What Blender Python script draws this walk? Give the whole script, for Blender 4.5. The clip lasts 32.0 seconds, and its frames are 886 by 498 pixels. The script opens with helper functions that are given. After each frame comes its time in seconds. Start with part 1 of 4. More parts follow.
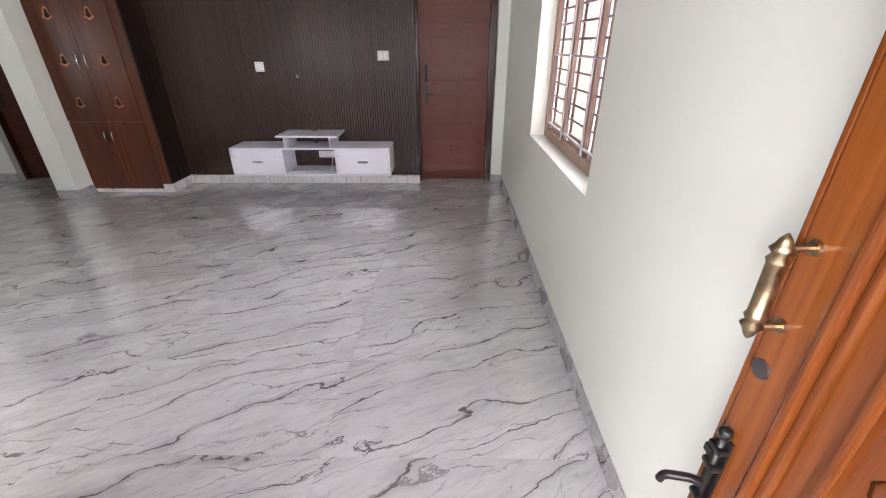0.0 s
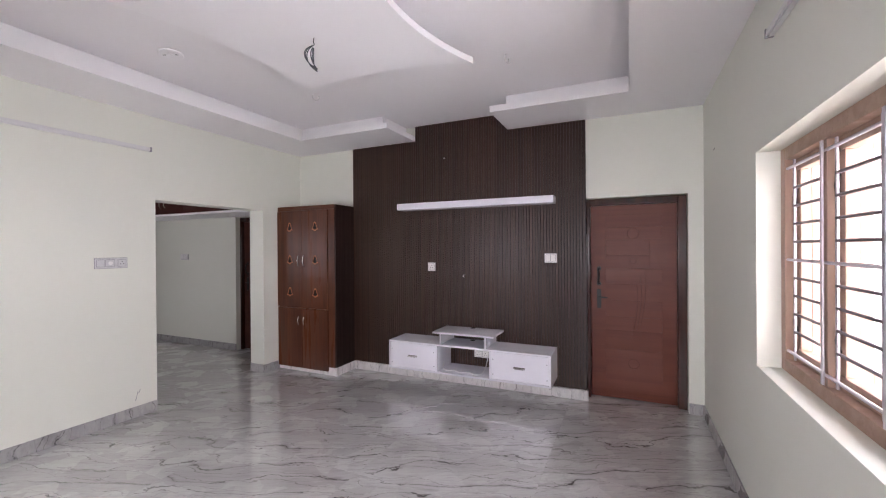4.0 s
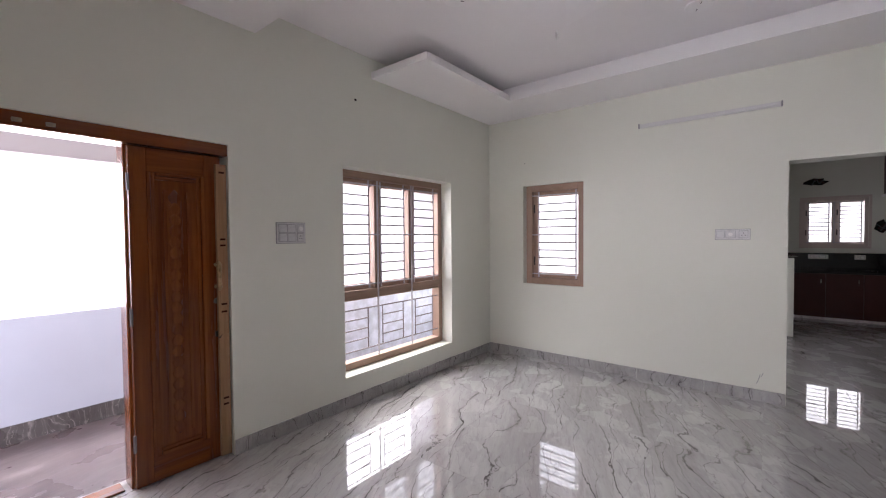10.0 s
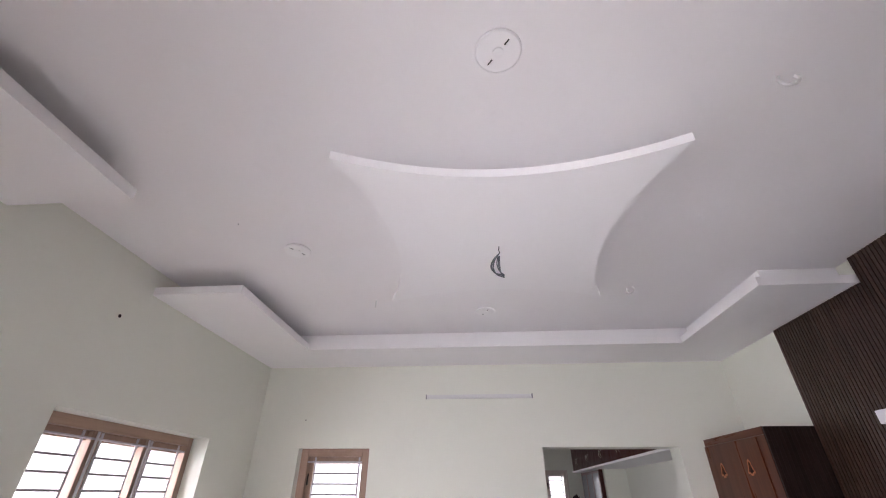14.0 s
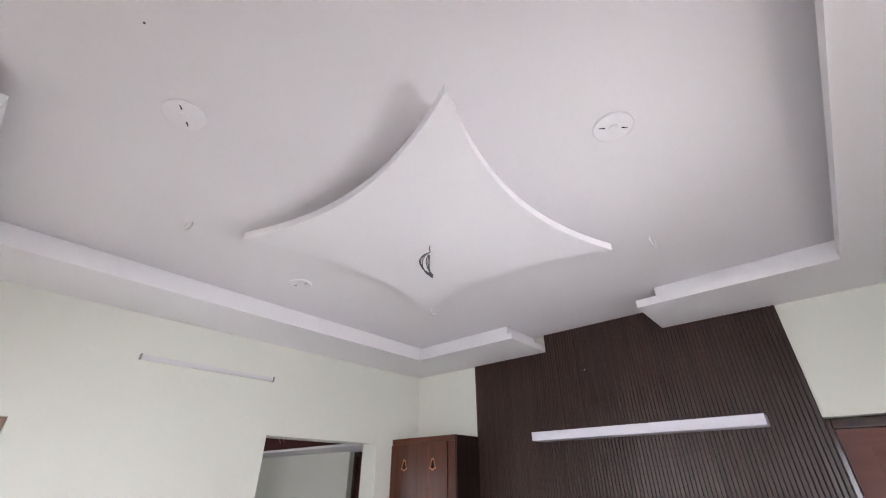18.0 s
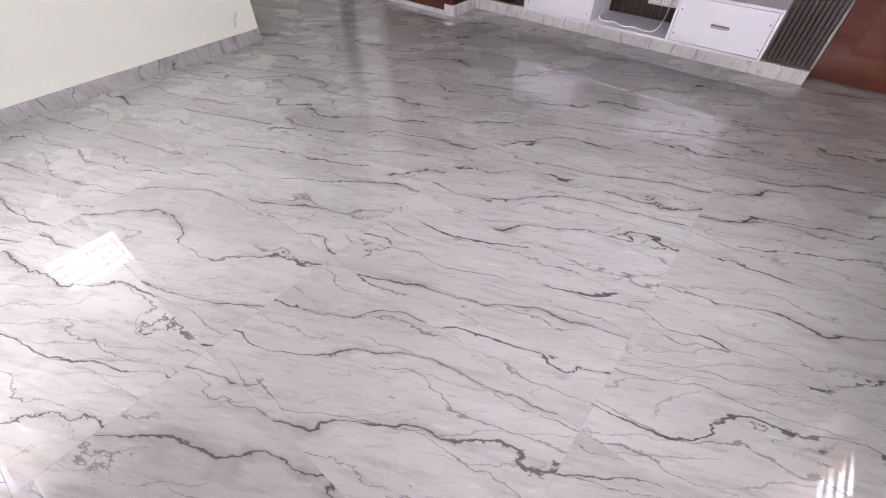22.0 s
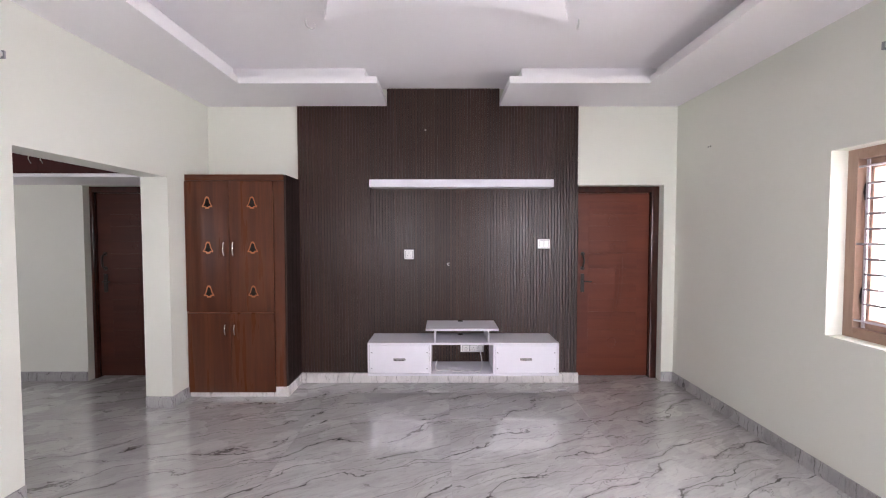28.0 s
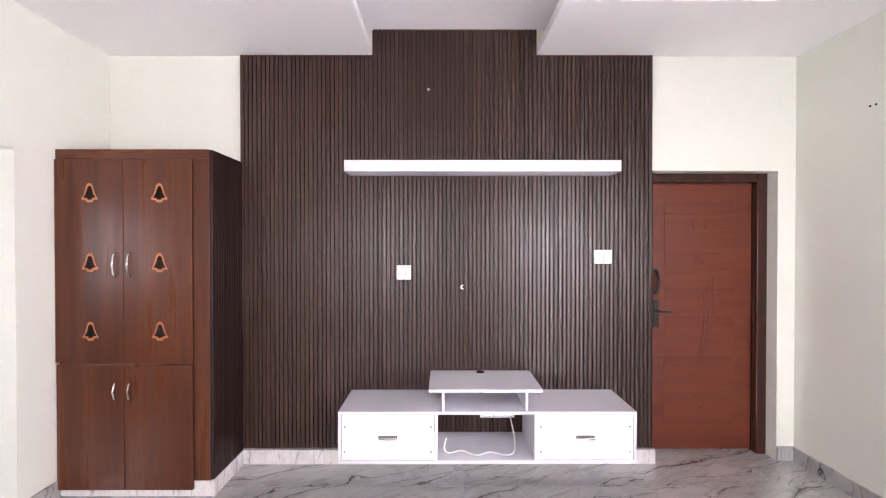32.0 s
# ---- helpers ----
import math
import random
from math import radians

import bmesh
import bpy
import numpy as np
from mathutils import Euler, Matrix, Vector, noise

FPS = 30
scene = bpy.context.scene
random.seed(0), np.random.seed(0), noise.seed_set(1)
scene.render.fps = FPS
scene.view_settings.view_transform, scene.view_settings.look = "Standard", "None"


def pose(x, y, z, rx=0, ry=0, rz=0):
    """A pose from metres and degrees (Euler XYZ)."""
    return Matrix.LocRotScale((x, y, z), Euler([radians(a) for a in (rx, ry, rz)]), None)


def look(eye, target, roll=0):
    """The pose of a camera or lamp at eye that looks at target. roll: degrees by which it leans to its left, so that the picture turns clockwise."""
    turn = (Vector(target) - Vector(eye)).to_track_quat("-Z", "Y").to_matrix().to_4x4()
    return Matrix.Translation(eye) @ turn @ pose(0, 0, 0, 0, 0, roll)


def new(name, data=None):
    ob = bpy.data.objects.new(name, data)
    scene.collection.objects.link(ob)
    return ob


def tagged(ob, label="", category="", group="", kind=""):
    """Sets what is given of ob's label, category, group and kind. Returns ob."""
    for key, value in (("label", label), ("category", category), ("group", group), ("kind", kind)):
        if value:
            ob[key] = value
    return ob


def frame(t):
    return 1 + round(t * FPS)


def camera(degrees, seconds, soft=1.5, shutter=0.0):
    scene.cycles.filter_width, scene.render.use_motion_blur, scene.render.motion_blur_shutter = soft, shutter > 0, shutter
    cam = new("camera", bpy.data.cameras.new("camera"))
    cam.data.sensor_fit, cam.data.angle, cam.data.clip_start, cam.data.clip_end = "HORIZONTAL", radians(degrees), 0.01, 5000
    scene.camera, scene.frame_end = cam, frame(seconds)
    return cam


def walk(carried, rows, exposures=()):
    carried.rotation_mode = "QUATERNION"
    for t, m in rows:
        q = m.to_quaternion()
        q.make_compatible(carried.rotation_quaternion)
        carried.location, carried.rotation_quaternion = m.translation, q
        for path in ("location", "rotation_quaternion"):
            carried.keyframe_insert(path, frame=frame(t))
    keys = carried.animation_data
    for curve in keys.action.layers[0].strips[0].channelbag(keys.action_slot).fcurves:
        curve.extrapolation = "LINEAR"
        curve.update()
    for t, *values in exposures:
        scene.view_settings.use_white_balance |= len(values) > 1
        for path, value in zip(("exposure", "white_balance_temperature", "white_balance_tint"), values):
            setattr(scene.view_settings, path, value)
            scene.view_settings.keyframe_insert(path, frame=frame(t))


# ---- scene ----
cam = camera(94.7, 32.0, soft=1.1)
PATH = [
    (0, (0.345, 0.392, 1.575), (0.314, 2.181, 0.681), -0.2),
    (0.5, (0.35, 0.352, 1.62), (0.31, 2.276, 1.076), -0.3),
    (1, (0.343, 0.337, 1.61), (0.277, 2.319, 1.354), -0.3),
    (1.5, (0.352, 0.345, 1.603), (0.226, 2.328, 1.515), -0.2),
    (2, (0.372, 0.39, 1.6), (0.126, 2.374, 1.579), -0.2),
    (2.5, (0.358, 0.481, 1.591), (-0.01, 2.447, 1.588), -0.2),
    (3, (0.354, 0.627, 1.59), (-0.166, 2.558, 1.59), -0.2),
    (3.5, (0.349, 0.782, 1.594), (-0.32, 2.666, 1.589), -0.3),
    (5.5, (0.417, 1.83, 1.537), (-1.011, 3.231, 1.538), -0.5),
    (6, (0.439, 2.104, 1.521), (-1.209, 3.237, 1.52), -0.5),
    (6.5, (0.431, 2.374, 1.513), (-1.404, 3.169, 1.52), -0.5),
    (7, (0.426, 2.649, 1.516), (-1.53, 3.067, 1.521), -0.5),
    (7.5, (0.357, 2.863, 1.479), (-1.642, 2.886, 1.484), -0.4),
    (8, (0.316, 3.036, 1.5), (-1.651, 2.675, 1.491), -0.5),
    (8.5, (0.353, 3.2, 1.504), (-1.521, 2.503, 1.479), -0.4),
    (9, (0.424, 3.277, 1.47), (-1.332, 2.32, 1.44), -0.4),
    (9.5, (0.525, 3.349, 1.465), (-1.112, 2.202, 1.415), -0.4),
    (10, (0.592, 3.366, 1.464), (-0.971, 2.12, 1.409), -0.5),
    (10.5, (0.599, 3.348, 1.485), (-0.926, 2.055, 1.484), -0.5),
    (11, (0.623, 3.355, 1.57), (-0.89, 2.054, 1.702), -0.4),
    (11.5, (0.661, 3.357, 1.633), (-0.858, 2.103, 1.981), -0.1),
    (12, (0.69, 3.367, 1.664), (-0.844, 2.227, 2.252), 0.2),
    (12.5, (0.695, 3.339, 1.669), (-0.875, 2.385, 2.461), 0.3),
    (13, (0.646, 3.239, 1.681), (-0.981, 2.53, 2.605), 0.3),
    (13.5, (0.611, 3.088, 1.687), (-1.071, 2.659, 2.68), 0.3),
    (14, (0.61, 2.851, 1.67), (-1.097, 2.719, 2.705), 0.3),
    (14.5, (0.593, 2.599, 1.671), (-1.099, 2.757, 2.726), 0.3),
    (15, (0.558, 2.325, 1.68), (-1.076, 2.758, 2.75), 0.1),
    (15.5, (0.5, 2.057, 1.681), (-1.049, 2.723, 2.756), 0.1),
    (17.5, (0.026, 1.493, 1.722), (-1.139, 2.731, 2.775), -0.5),
    (18, (-0.026, 1.496, 1.707), (-1.169, 2.803, 2.701), -0.2),
    (18.5, (-0.064, 1.505, 1.7), (-1.241, 2.9, 2.518), -0.2),
    (19, (-0.101, 1.523, 1.677), (-1.348, 3.012, 2.156), -0.1),
    (19.5, (-0.101, 1.554, 1.628), (-1.407, 3.068, 1.688), -0.1),
    (20, (-0.114, 1.538, 1.558), (-1.409, 2.999, 1.121), -0.0),
    (20.5, (-0.124, 1.579, 1.462), (-1.339, 2.905, 0.587), -0.0),
    (21, (-0.14, 1.617, 1.36), (-1.239, 2.799, 0.178), -0.2),
    (21.5, (-0.15, 1.608, 1.345), (-1.129, 2.694, -0.02), -0.3),
    (22, (-0.242, 1.499, 1.343), (-1.109, 2.574, -0.103), -0.2),
    (22.5, (-0.416, 1.411, 1.317), (-1.17, 2.531, -0.158), -0.1),
    (23, (-0.627, 1.34, 1.314), (-1.25, 2.537, -0.162), 0.0),
    (23.5, (-0.845, 1.275, 1.314), (-1.331, 2.536, -0.16), -0.1),
    (24, (-1.052, 1.266, 1.303), (-1.398, 2.575, -0.168), -0.3),
    (24.5, (-1.243, 1.264, 1.31), (-1.465, 2.623, -0.14), -0.3),
    (25, (-1.412, 1.239, 1.33), (-1.543, 2.686, -0.045), -0.1),
    (25.5, (-1.462, 1.185, 1.386), (-1.535, 2.793, 0.2), -0.1),
    (26, (-1.436, 1.119, 1.49), (-1.486, 2.906, 0.594), -0.2),
    (26.5, (-1.424, 1.055, 1.579), (-1.46, 2.97, 1.004), -0.2),
    (28.5, (-1.468, 1.281, 1.578), (-1.465, 3.281, 1.546), 0.0),
    (29, (-1.456, 1.482, 1.536), (-1.456, 3.481, 1.52), -0.0),
    (29.5, (-1.475, 1.674, 1.53), (-1.474, 3.674, 1.52), 0.1),
    (30, (-1.482, 1.884, 1.54), (-1.48, 3.884, 1.523), -0.0),
    (30.5, (-1.488, 2.06, 1.554), (-1.483, 4.06, 1.53), 0.0),
    (31, (-1.509, 2.253, 1.543), (-1.505, 4.253, 1.524), 0.0),
    (31.5, (-1.531, 2.394, 1.555), (-1.526, 4.394, 1.535), 0.0),
    (32, (-1.548, 2.535, 1.552), (-1.543, 4.535, 1.535), 0.0),
]
EXPOSURES = [(0.0, 2.31, 6250, 13.5), (1.0, 2.38, 6250, 13.5), (2.0, 2.26, 6280, 17.0), (3.0, 2.15, 6280, 17.0), (6.0, 2.51, 6280, 17.0), (7.0, 2.34, 6280, 17.0), (8.0, 2.15, 6280, 17.0), (9.0, 2.0, 6280, 17.0), (10.0, 1.67, 6280, 17.0), (11.0, 1.65, 6280, 17.0), (12.0, 1.79, 6280, 17.0), (13.0, 1.97, 6280, 17.0), (14.0, 2.13, 6280, 17.0), (15.0, 2.28, 6280, 17.0), (17.5, 2.36, 6200, 13.0), (19.0, 2.38, 6200, 13.0), (20.0, 2.48, 6280, 17.0), (21.0, 2.45, 6280, 17.0), (22.0, 2.47, 6280, 17.0), (24.0, 2.39, 6280, 17.0), (26.0, 2.37, 6280, 17.0), (28.0, 2.71, 6280, 17.0), (29.0, 2.86, 6280, 17.0), (30.0, 3.05, 6350, 19.0), (31.0, 3.23, 6350, 19.0), (32.0, 3.39, 6350, 19.0)]
walk(cam, [(t, look(eye, target, roll)) for t, eye, target, roll in PATH], EXPOSURES)

# ---- daylight ----
DIN_X = -9.5
world = bpy.data.worlds.new("sky")
scene.world = world
world.use_nodes = True
wn = world.node_tree
sky = wn.nodes.new("ShaderNodeTexSky")
sky.sky_type = "NISHITA"
sky.sun_disc = False
sky.sun_elevation = radians(58)
sky.sun_rotation = radians(200)
sky.dust_density = 4.0
sky.air_density = 1.2
bg = wn.nodes["Background"]
wn.links.new(sky.outputs[0], bg.inputs[0])
bg.inputs[1].default_value = 0.09
sun = new("sun", bpy.data.lights.new("sun", "SUN"))
sun.data.energy, sun.data.angle, sun.data.color = 0.7, radians(12), (1.0, 0.96, 0.9)
sun.matrix_world = look((0, 0, 20), (4, 9, 0))


def sky_lamp(name, size, watts, eye, target):
    """The bright overcast sky that fills an opening."""
    la = new(name, bpy.data.lights.new(name, "AREA"))
    la.data.shape, la.data.size, la.data.size_y, la.data.energy = "RECTANGLE", size[0], size[1], watts
    la.data.color = (1.0, 0.97, 0.985)
    la.matrix_world = look(eye, target)


sky_lamp("skylight_window", (3.2, 1.3), 30, (-2.75, -1.32, 1.53), (-2.75, 5, 1.53))
sky_lamp("skylight_door", (4.6, 1.3), 68, (1.2, -1.32, 1.53), (1.2, 5, 1.53))
sky_lamp("skylight_side", (9.0, 3.8), 480, (2.6, 3.4, 1.85), (-2, 3.4, 1.85))
sky_lamp("skylight_above_window", (3.4, 1.6), 88, (-2.35, -1.5, 3.6), (-2.2, 1.3, 0.2))
sky_lamp("skylight_small", (3.9, 4.4), 10, (-5.2, 0.08, 2.0), (0, 0.08, 2.0))
sky_lamp("skylight_kitchen", (2.2, 1.8), 6.0, (DIN_X - 0.75, 4.28, 1.7), (0, 4.28, 1.7))
# Brightens the dining space through an unseen window, assumed from the lit back wall.
sky_lamp("skylight_dining", (1.4, 1.3), 10, (-6.0, 1.97, 1.5), (-6.0, 6, 1.5))


# ---- materials ----
class Mat:
    """A node material with a few short ways to add nodes."""

    def __init__(self, name, color, rough=0.5, metal=0.0, spec=0.5, coat=0.0):
        self.m = bpy.data.materials.new(name)
        self.m.use_nodes = True
        self.t = self.m.node_tree
        self.b = self.t.nodes["Principled BSDF"]
        self.b.inputs["Base Color"].default_value = (*color, 1)
        self.b.inputs["Roughness"].default_value = rough
        self.b.inputs["Metallic"].default_value = metal
        self.b.inputs["Specular IOR Level"].default_value = spec
        self.b.inputs["Coat Weight"].default_value = coat

    def n(self, kind, **vals):
        node = self.t.nodes.new(kind)
        for k, v in vals.items():
            key = k.replace("_", " ")
            if key in node.inputs:
                node.inputs[key].default_value = v
        return node

    def link(self, a, b):
        self.t.links.new(a, b)

    def coords(self, scale=(1, 1, 1), rot=(0, 0, 0), kind="Object"):
        tc = self.t.nodes.new("ShaderNodeTexCoord")
        mp = self.t.nodes.new("ShaderNodeMapping")
        mp.vector_type = "TEXTURE"
        mp.inputs["Scale"].default_value = [1 / a for a in scale]
        mp.inputs["Rotation"].default_value = [radians(a) for a in rot]
        self.link(tc.outputs[kind], mp.inputs["Vector"])
        return mp.outputs[0]

    def noise(self, vec, scale, detail=4, rough=0.5, distort=0.0, w=None):
        nz = self.t.nodes.new("ShaderNodeTexNoise")
        if w is not None:
            nz.noise_dimensions = "4D"
            self.link(w, nz.inputs["W"])
        nz.inputs["Scale"].default_value = scale
        nz.inputs["Detail"].default_value = detail
        nz.inputs["Roughness"].default_value = rough
        nz.inputs["Distortion"].default_value = distort
        self.link(vec, nz.inputs["Vector"])
        return nz.outputs["Fac"]

    def math(self, op, a, b=0.5, c=None):
        mt = self.t.nodes.new("ShaderNodeMath")
        mt.operation = op
        for i, v in enumerate((a, b, c)):
            if v is None:
                continue
            if isinstance(v, (int, float)):
                mt.inputs[i].default_value = v
            else:
                self.link(v, mt.inputs[i])
        return mt.outputs[0]

    def remap(self, v, a, b, c, d):
        mr = self.t.nodes.new("ShaderNodeMapRange")
        mr.interpolation_type = "SMOOTHSTEP"
        self.link(v, mr.inputs[0])
        for i, x in enumerate((a, b, c, d)):
            mr.inputs[i + 1].default_value = x
        return mr.outputs[0]

    def mix(self, fac, a, b):
        mx = self.t.nodes.new("ShaderNodeMix")
        mx.data_type = "RGBA"
        if isinstance(fac, (int, float)):
            mx.inputs[0].default_value = fac
        else:
            self.link(fac, mx.inputs[0])
        for i, v in ((6, a), (7, b)):
            if isinstance(v, tuple):
                mx.inputs[i].default_value = (*v, 1)
            else:
                self.link(v, mx.inputs[i])
        return mx.outputs[2]

    def rnd(self):
        return self.t.nodes.new("ShaderNodeObjectInfo").outputs["Random"]

    def color(self, v):
        self.link(v, self.b.inputs["Base Color"])
        return self

    def rough(self, v):
        self.link(v, self.b.inputs["Roughness"])
        return self

    def bump(self, v, strength=0.2, dist=0.002):
        bp = self.t.nodes.new("ShaderNodeBump")
        bp.inputs["Strength"].default_value = strength
        bp.inputs["Distance"].default_value = dist
        self.link(v, bp.inputs["Height"])
        self.link(bp.outputs[0], self.b.inputs["Normal"])
        return self


def paint(name, c, rough=0.55, var=0.03, bump=0.08):
    m = Mat(name, c, rough, spec=0.3)
    v = m.coords()
    big = m.noise(v, 0.9, 3)
    dirt = m.noise(v, 7, 5, 0.6)
    a = m.mix(m.remap(big, 0.3, 0.7, 0, 1), tuple(x * (1 - var) for x in c), c)
    m.color(m.mix(m.remap(dirt, 0.62, 0.8, 0, 0.25), a, tuple(x * 0.9 for x in c)))
    m.bump(m.noise(v, 160, 3), bump, 0.001)
    return m.m


def marble(name, light, warm, vein, vscale=1.0, rough=0.028, rot=23, rand=True, vein_amt=0.85, coat=1.0):
    """Polished vitrified tile with long wandering grey veins."""
    m = Mat(name, light, rough, spec=0.14 if coat else 0.4, coat=coat)
    m.b.inputs["Coat IOR"].default_value = 1.95
    m.b.inputs["Coat Roughness"].default_value = 0.010
    w = m.math("MULTIPLY", m.rnd(), 83.0) if rand else m.math("ADD", 3.0, 0.0)
    v = m.coords((0.42 * vscale, 3.0 * vscale, 1.0 * vscale), (0, 0, rot))
    fine = m.coords((1.3 * vscale, 2.6 * vscale, vscale), (0, 0, rot))
    wig = m.math("SUBTRACT", m.noise(fine, 3.4, 6, 0.6, 0, w), 0.5)
    wide = m.coords((0.8 * vscale, 1.5 * vscale, vscale), (0, 0, rot))
    sway = m.math("SUBTRACT", m.noise(wide, 1.5, 2, 0.5, 0, m.math("ADD", w, 19.0)), 0.5)
    thick = m.remap(m.noise(fine, 2.2, 3, 0.5, 0, w), 0.35, 0.68, 0.45, 1.7)

    def strand(turn, per_m, sway_amt, wig_amt, shift, width, soft_width):
        """Long open veins: wandering parallel lines, per_m to the metre; gives the crisp core and the soft halo."""
        sep = m.t.nodes.new("ShaderNodeSeparateXYZ")
        m.link(m.coords((vscale, vscale, vscale), (0, 0, rot + turn)), sep.inputs[0])
        p = m.math("MULTIPLY", sep.outputs[1], per_m)
        p = m.math("ADD", p, m.math("MULTIPLY", sway, sway_amt))
        p = m.math("ADD", p, m.math("MULTIPLY", wig, wig_amt))
        p = m.math("ADD", p, m.math("ADD", m.math("MULTIPLY", w, 0.71), shift))
        d = m.math("DIVIDE", m.math("ABSOLUTE", m.math("SUBTRACT", m.math("FRACT", p), 0.5)), per_m)
        d = m.math("DIVIDE", d, thick)
        gate = m.noise(v, 1.9, 3, 0.5, 0, m.math("ADD", w, 11.0 + shift * 9))
        return m.remap(d, 0.25 * width, 0.8 * width, 1, 0), m.remap(d, 0.0, soft_width, 1, 0), gate

    c1, h1, g1 = strand(0, 4.6, 3.0, 0.75, 0.0, 0.0062, 0.034)
    c2, h2, g2 = strand(-9, 8.0, 4.2, 1.3, 0.37, 0.0042, 0.016)
    c3, h3, g3 = strand(14, 13.0, 5.0, 1.8, 0.61, 0.0030, 0.010)
    l1 = m.math("MULTIPLY", c1, m.remap(g1, 0.34, 0.44, 0.0, 1))
    soft = m.math("MULTIPLY", m.math("MULTIPLY", h1, m.remap(g1, 0.46, 0.62, 0.0, 1)), 0.34)
    l2 = m.math("MULTIPLY", c2, m.remap(g2, 0.42, 0.52, 0.0, 0.95))
    l3 = m.math("MULTIPLY", c3, m.remap(g3, 0.48, 0.58, 0.0, 0.45))
    # sparse offshoots that cross from one long vein to the next
    c4, _, g4 = strand(42, 3.1, 3.4, 1.6, 0.23, 0.0046, 0.02)
    crack = m.math("MULTIPLY", c4, m.remap(g4, 0.56, 0.64, 0, 0.9))
    part_of = g1
    fleck = m.noise(m.coords((5.0 * vscale, 16 * vscale, vscale), (0, 0, rot)), 2.2, 4, 0.6, 0.4, m.math("ADD", w, 61.0))
    flecks = m.math("MULTIPLY", m.remap(fleck, 0.67, 0.73, 0, 0.6), m.remap(part_of, 0.42, 0.6, 0, 1))
    cloud = m.noise(v, 1.0, 5, 0.62, 0.2, m.math("ADD", w, 5.0))
    streak = m.noise(m.coords((1.4, 9, 3), (0, 0, rot)), 3.0, 5, 0.6, 0.3, w)
    base = m.mix(m.remap(cloud, 0.32, 0.7, 0, 1), light, warm)
    base = m.mix(m.remap(streak, 0.48, 0.70, 0, 0.55), base, tuple(x * 0.8 for x in warm))
    streak2 = m.noise(m.coords((2.6, 15, 3), (0, 0, rot + 6)), 4.0, 6, 0.68, 0.5, m.math("ADD", w, 7.0))
    base = m.mix(m.remap(streak2, 0.52, 0.70, 0, 0.5), base, tuple(x * 0.66 for x in warm))
    base = m.mix(m.remap(streak2, 0.30, 0.44, 0.45, 0), base, tuple(min(x * 1.22, 0.8) for x in light))
    base = m.mix(soft, base, vein)
    base = m.mix(l3, base, vein)
    base = m.mix(m.math("MULTIPLY", l2, 0.75 * vein_amt), base, vein)
    base = m.mix(m.math("MULTIPLY", l1, vein_amt), base, tuple(x * 0.6 for x in vein))
    base = m.mix(m.math("MULTIPLY", flecks, vein_amt), base, tuple(x * 0.7 for x in vein))
    base = m.mix(m.math("MULTIPLY", crack, vein_amt), base, tuple(x * 0.55 for x in vein))
    m.color(base)
    wear = m.noise(m.coords(), 3.0, 4)
    if coat:
        m.rough(m.remap(wear, 0.3, 0.8, 0.22, 0.32))
        m.link(m.remap(wear, 0.3, 0.8, rough * 0.2, rough * 0.8), m.b.inputs["Coat Roughness"])
    else:
        m.rough(m.remap(wear, 0.3, 0.8, rough * 0.7, rough * 1.7))
    return m.m


def wood(name, dark, light, rough=0.35, axis="z", coat=0.0, scale=1.0, bump=0.15, vary=0.25, spec=0.3):
    m = Mat(name, light, rough, spec=spec, coat=coat)
    m.b.inputs["Coat Roughness"].default_value = 0.12
    s = {"z": (14, 14, 0.7), "x": (0.7, 14, 14), "y": (14, 0.7, 14)}[axis]
    v = m.coords(tuple(k * scale for k in s))
    off = m.math("MULTIPLY", m.rnd(), 40.0)
    g = m.noise(v, 1.6, 6, 0.62, 0.6, off)
    fine = m.noise(v, 9, 4, 0.6, 0.1, off)
    c = m.mix(m.remap(g, 0.3, 0.72, 0, 1), dark, light)
    c = m.mix(m.remap(fine, 0.5, 0.75, 0, 0.35), c, tuple(k * 0.55 for k in dark))
    hs = m.t.nodes.new("ShaderNodeHueSaturation")
    m.link(m.math("ADD", 1 - vary / 2, m.math("MULTIPLY", m.rnd(), vary)), hs.inputs["Value"])
    m.link(c, hs.inputs["Color"])
    m.color(hs.outputs[0])
    m.rough(m.remap(g, 0.2, 0.8, rough * 1.2, rough * 0.8))
    m.bump(fine, bump, 0.0008)
    return m.m


def plain(name, c, rough=0.4, metal=0.0, spec=0.5, var=0.06, scale=25):
    m = Mat(name, c, rough, metal, spec)
    n = m.noise(m.coords(), scale, 4)
    m.color(m.mix(m.remap(n, 0.35, 0.7, 0, 1), tuple(x * (1 - var) for x in c), c))
    m.rough(m.remap(n, 0.3, 0.7, rough * 0.85, rough * 1.15))
    return m.m


M_WALL = paint("cream wall paint", (0.77, 0.782, 0.70))
M_CEIL = paint("white ceiling paint", (0.88, 0.865, 0.875), 0.7, 0.02)
M_TRIM = paint("white plaster trim", (0.89, 0.88, 0.89), 0.6, 0.02)
M_TILE = marble("polished marble tile", (0.545, 0.536, 0.53), (0.43, 0.42, 0.41), (0.125, 0.113, 0.104), rough=0.008, vein_amt=0.92)
M_SKIRT = marble("grey marble skirting", (0.43, 0.42, 0.415), (0.345, 0.335, 0.33), (0.09, 0.082, 0.082), 2.2, 0.3, 50, coat=0.0)
M_SKIRTW = marble("white marble skirting", (0.74, 0.71, 0.70), (0.64, 0.61, 0.60), (0.22, 0.19, 0.19), 2.0, 0.3, 35, True, 0.6, coat=0.0)
M_DKMARB = marble("dark grey marble", (0.085, 0.078, 0.08), (0.05, 0.045, 0.047), (0.30, 0.28, 0.28), 2.5, 0.2, 40, coat=0.0)
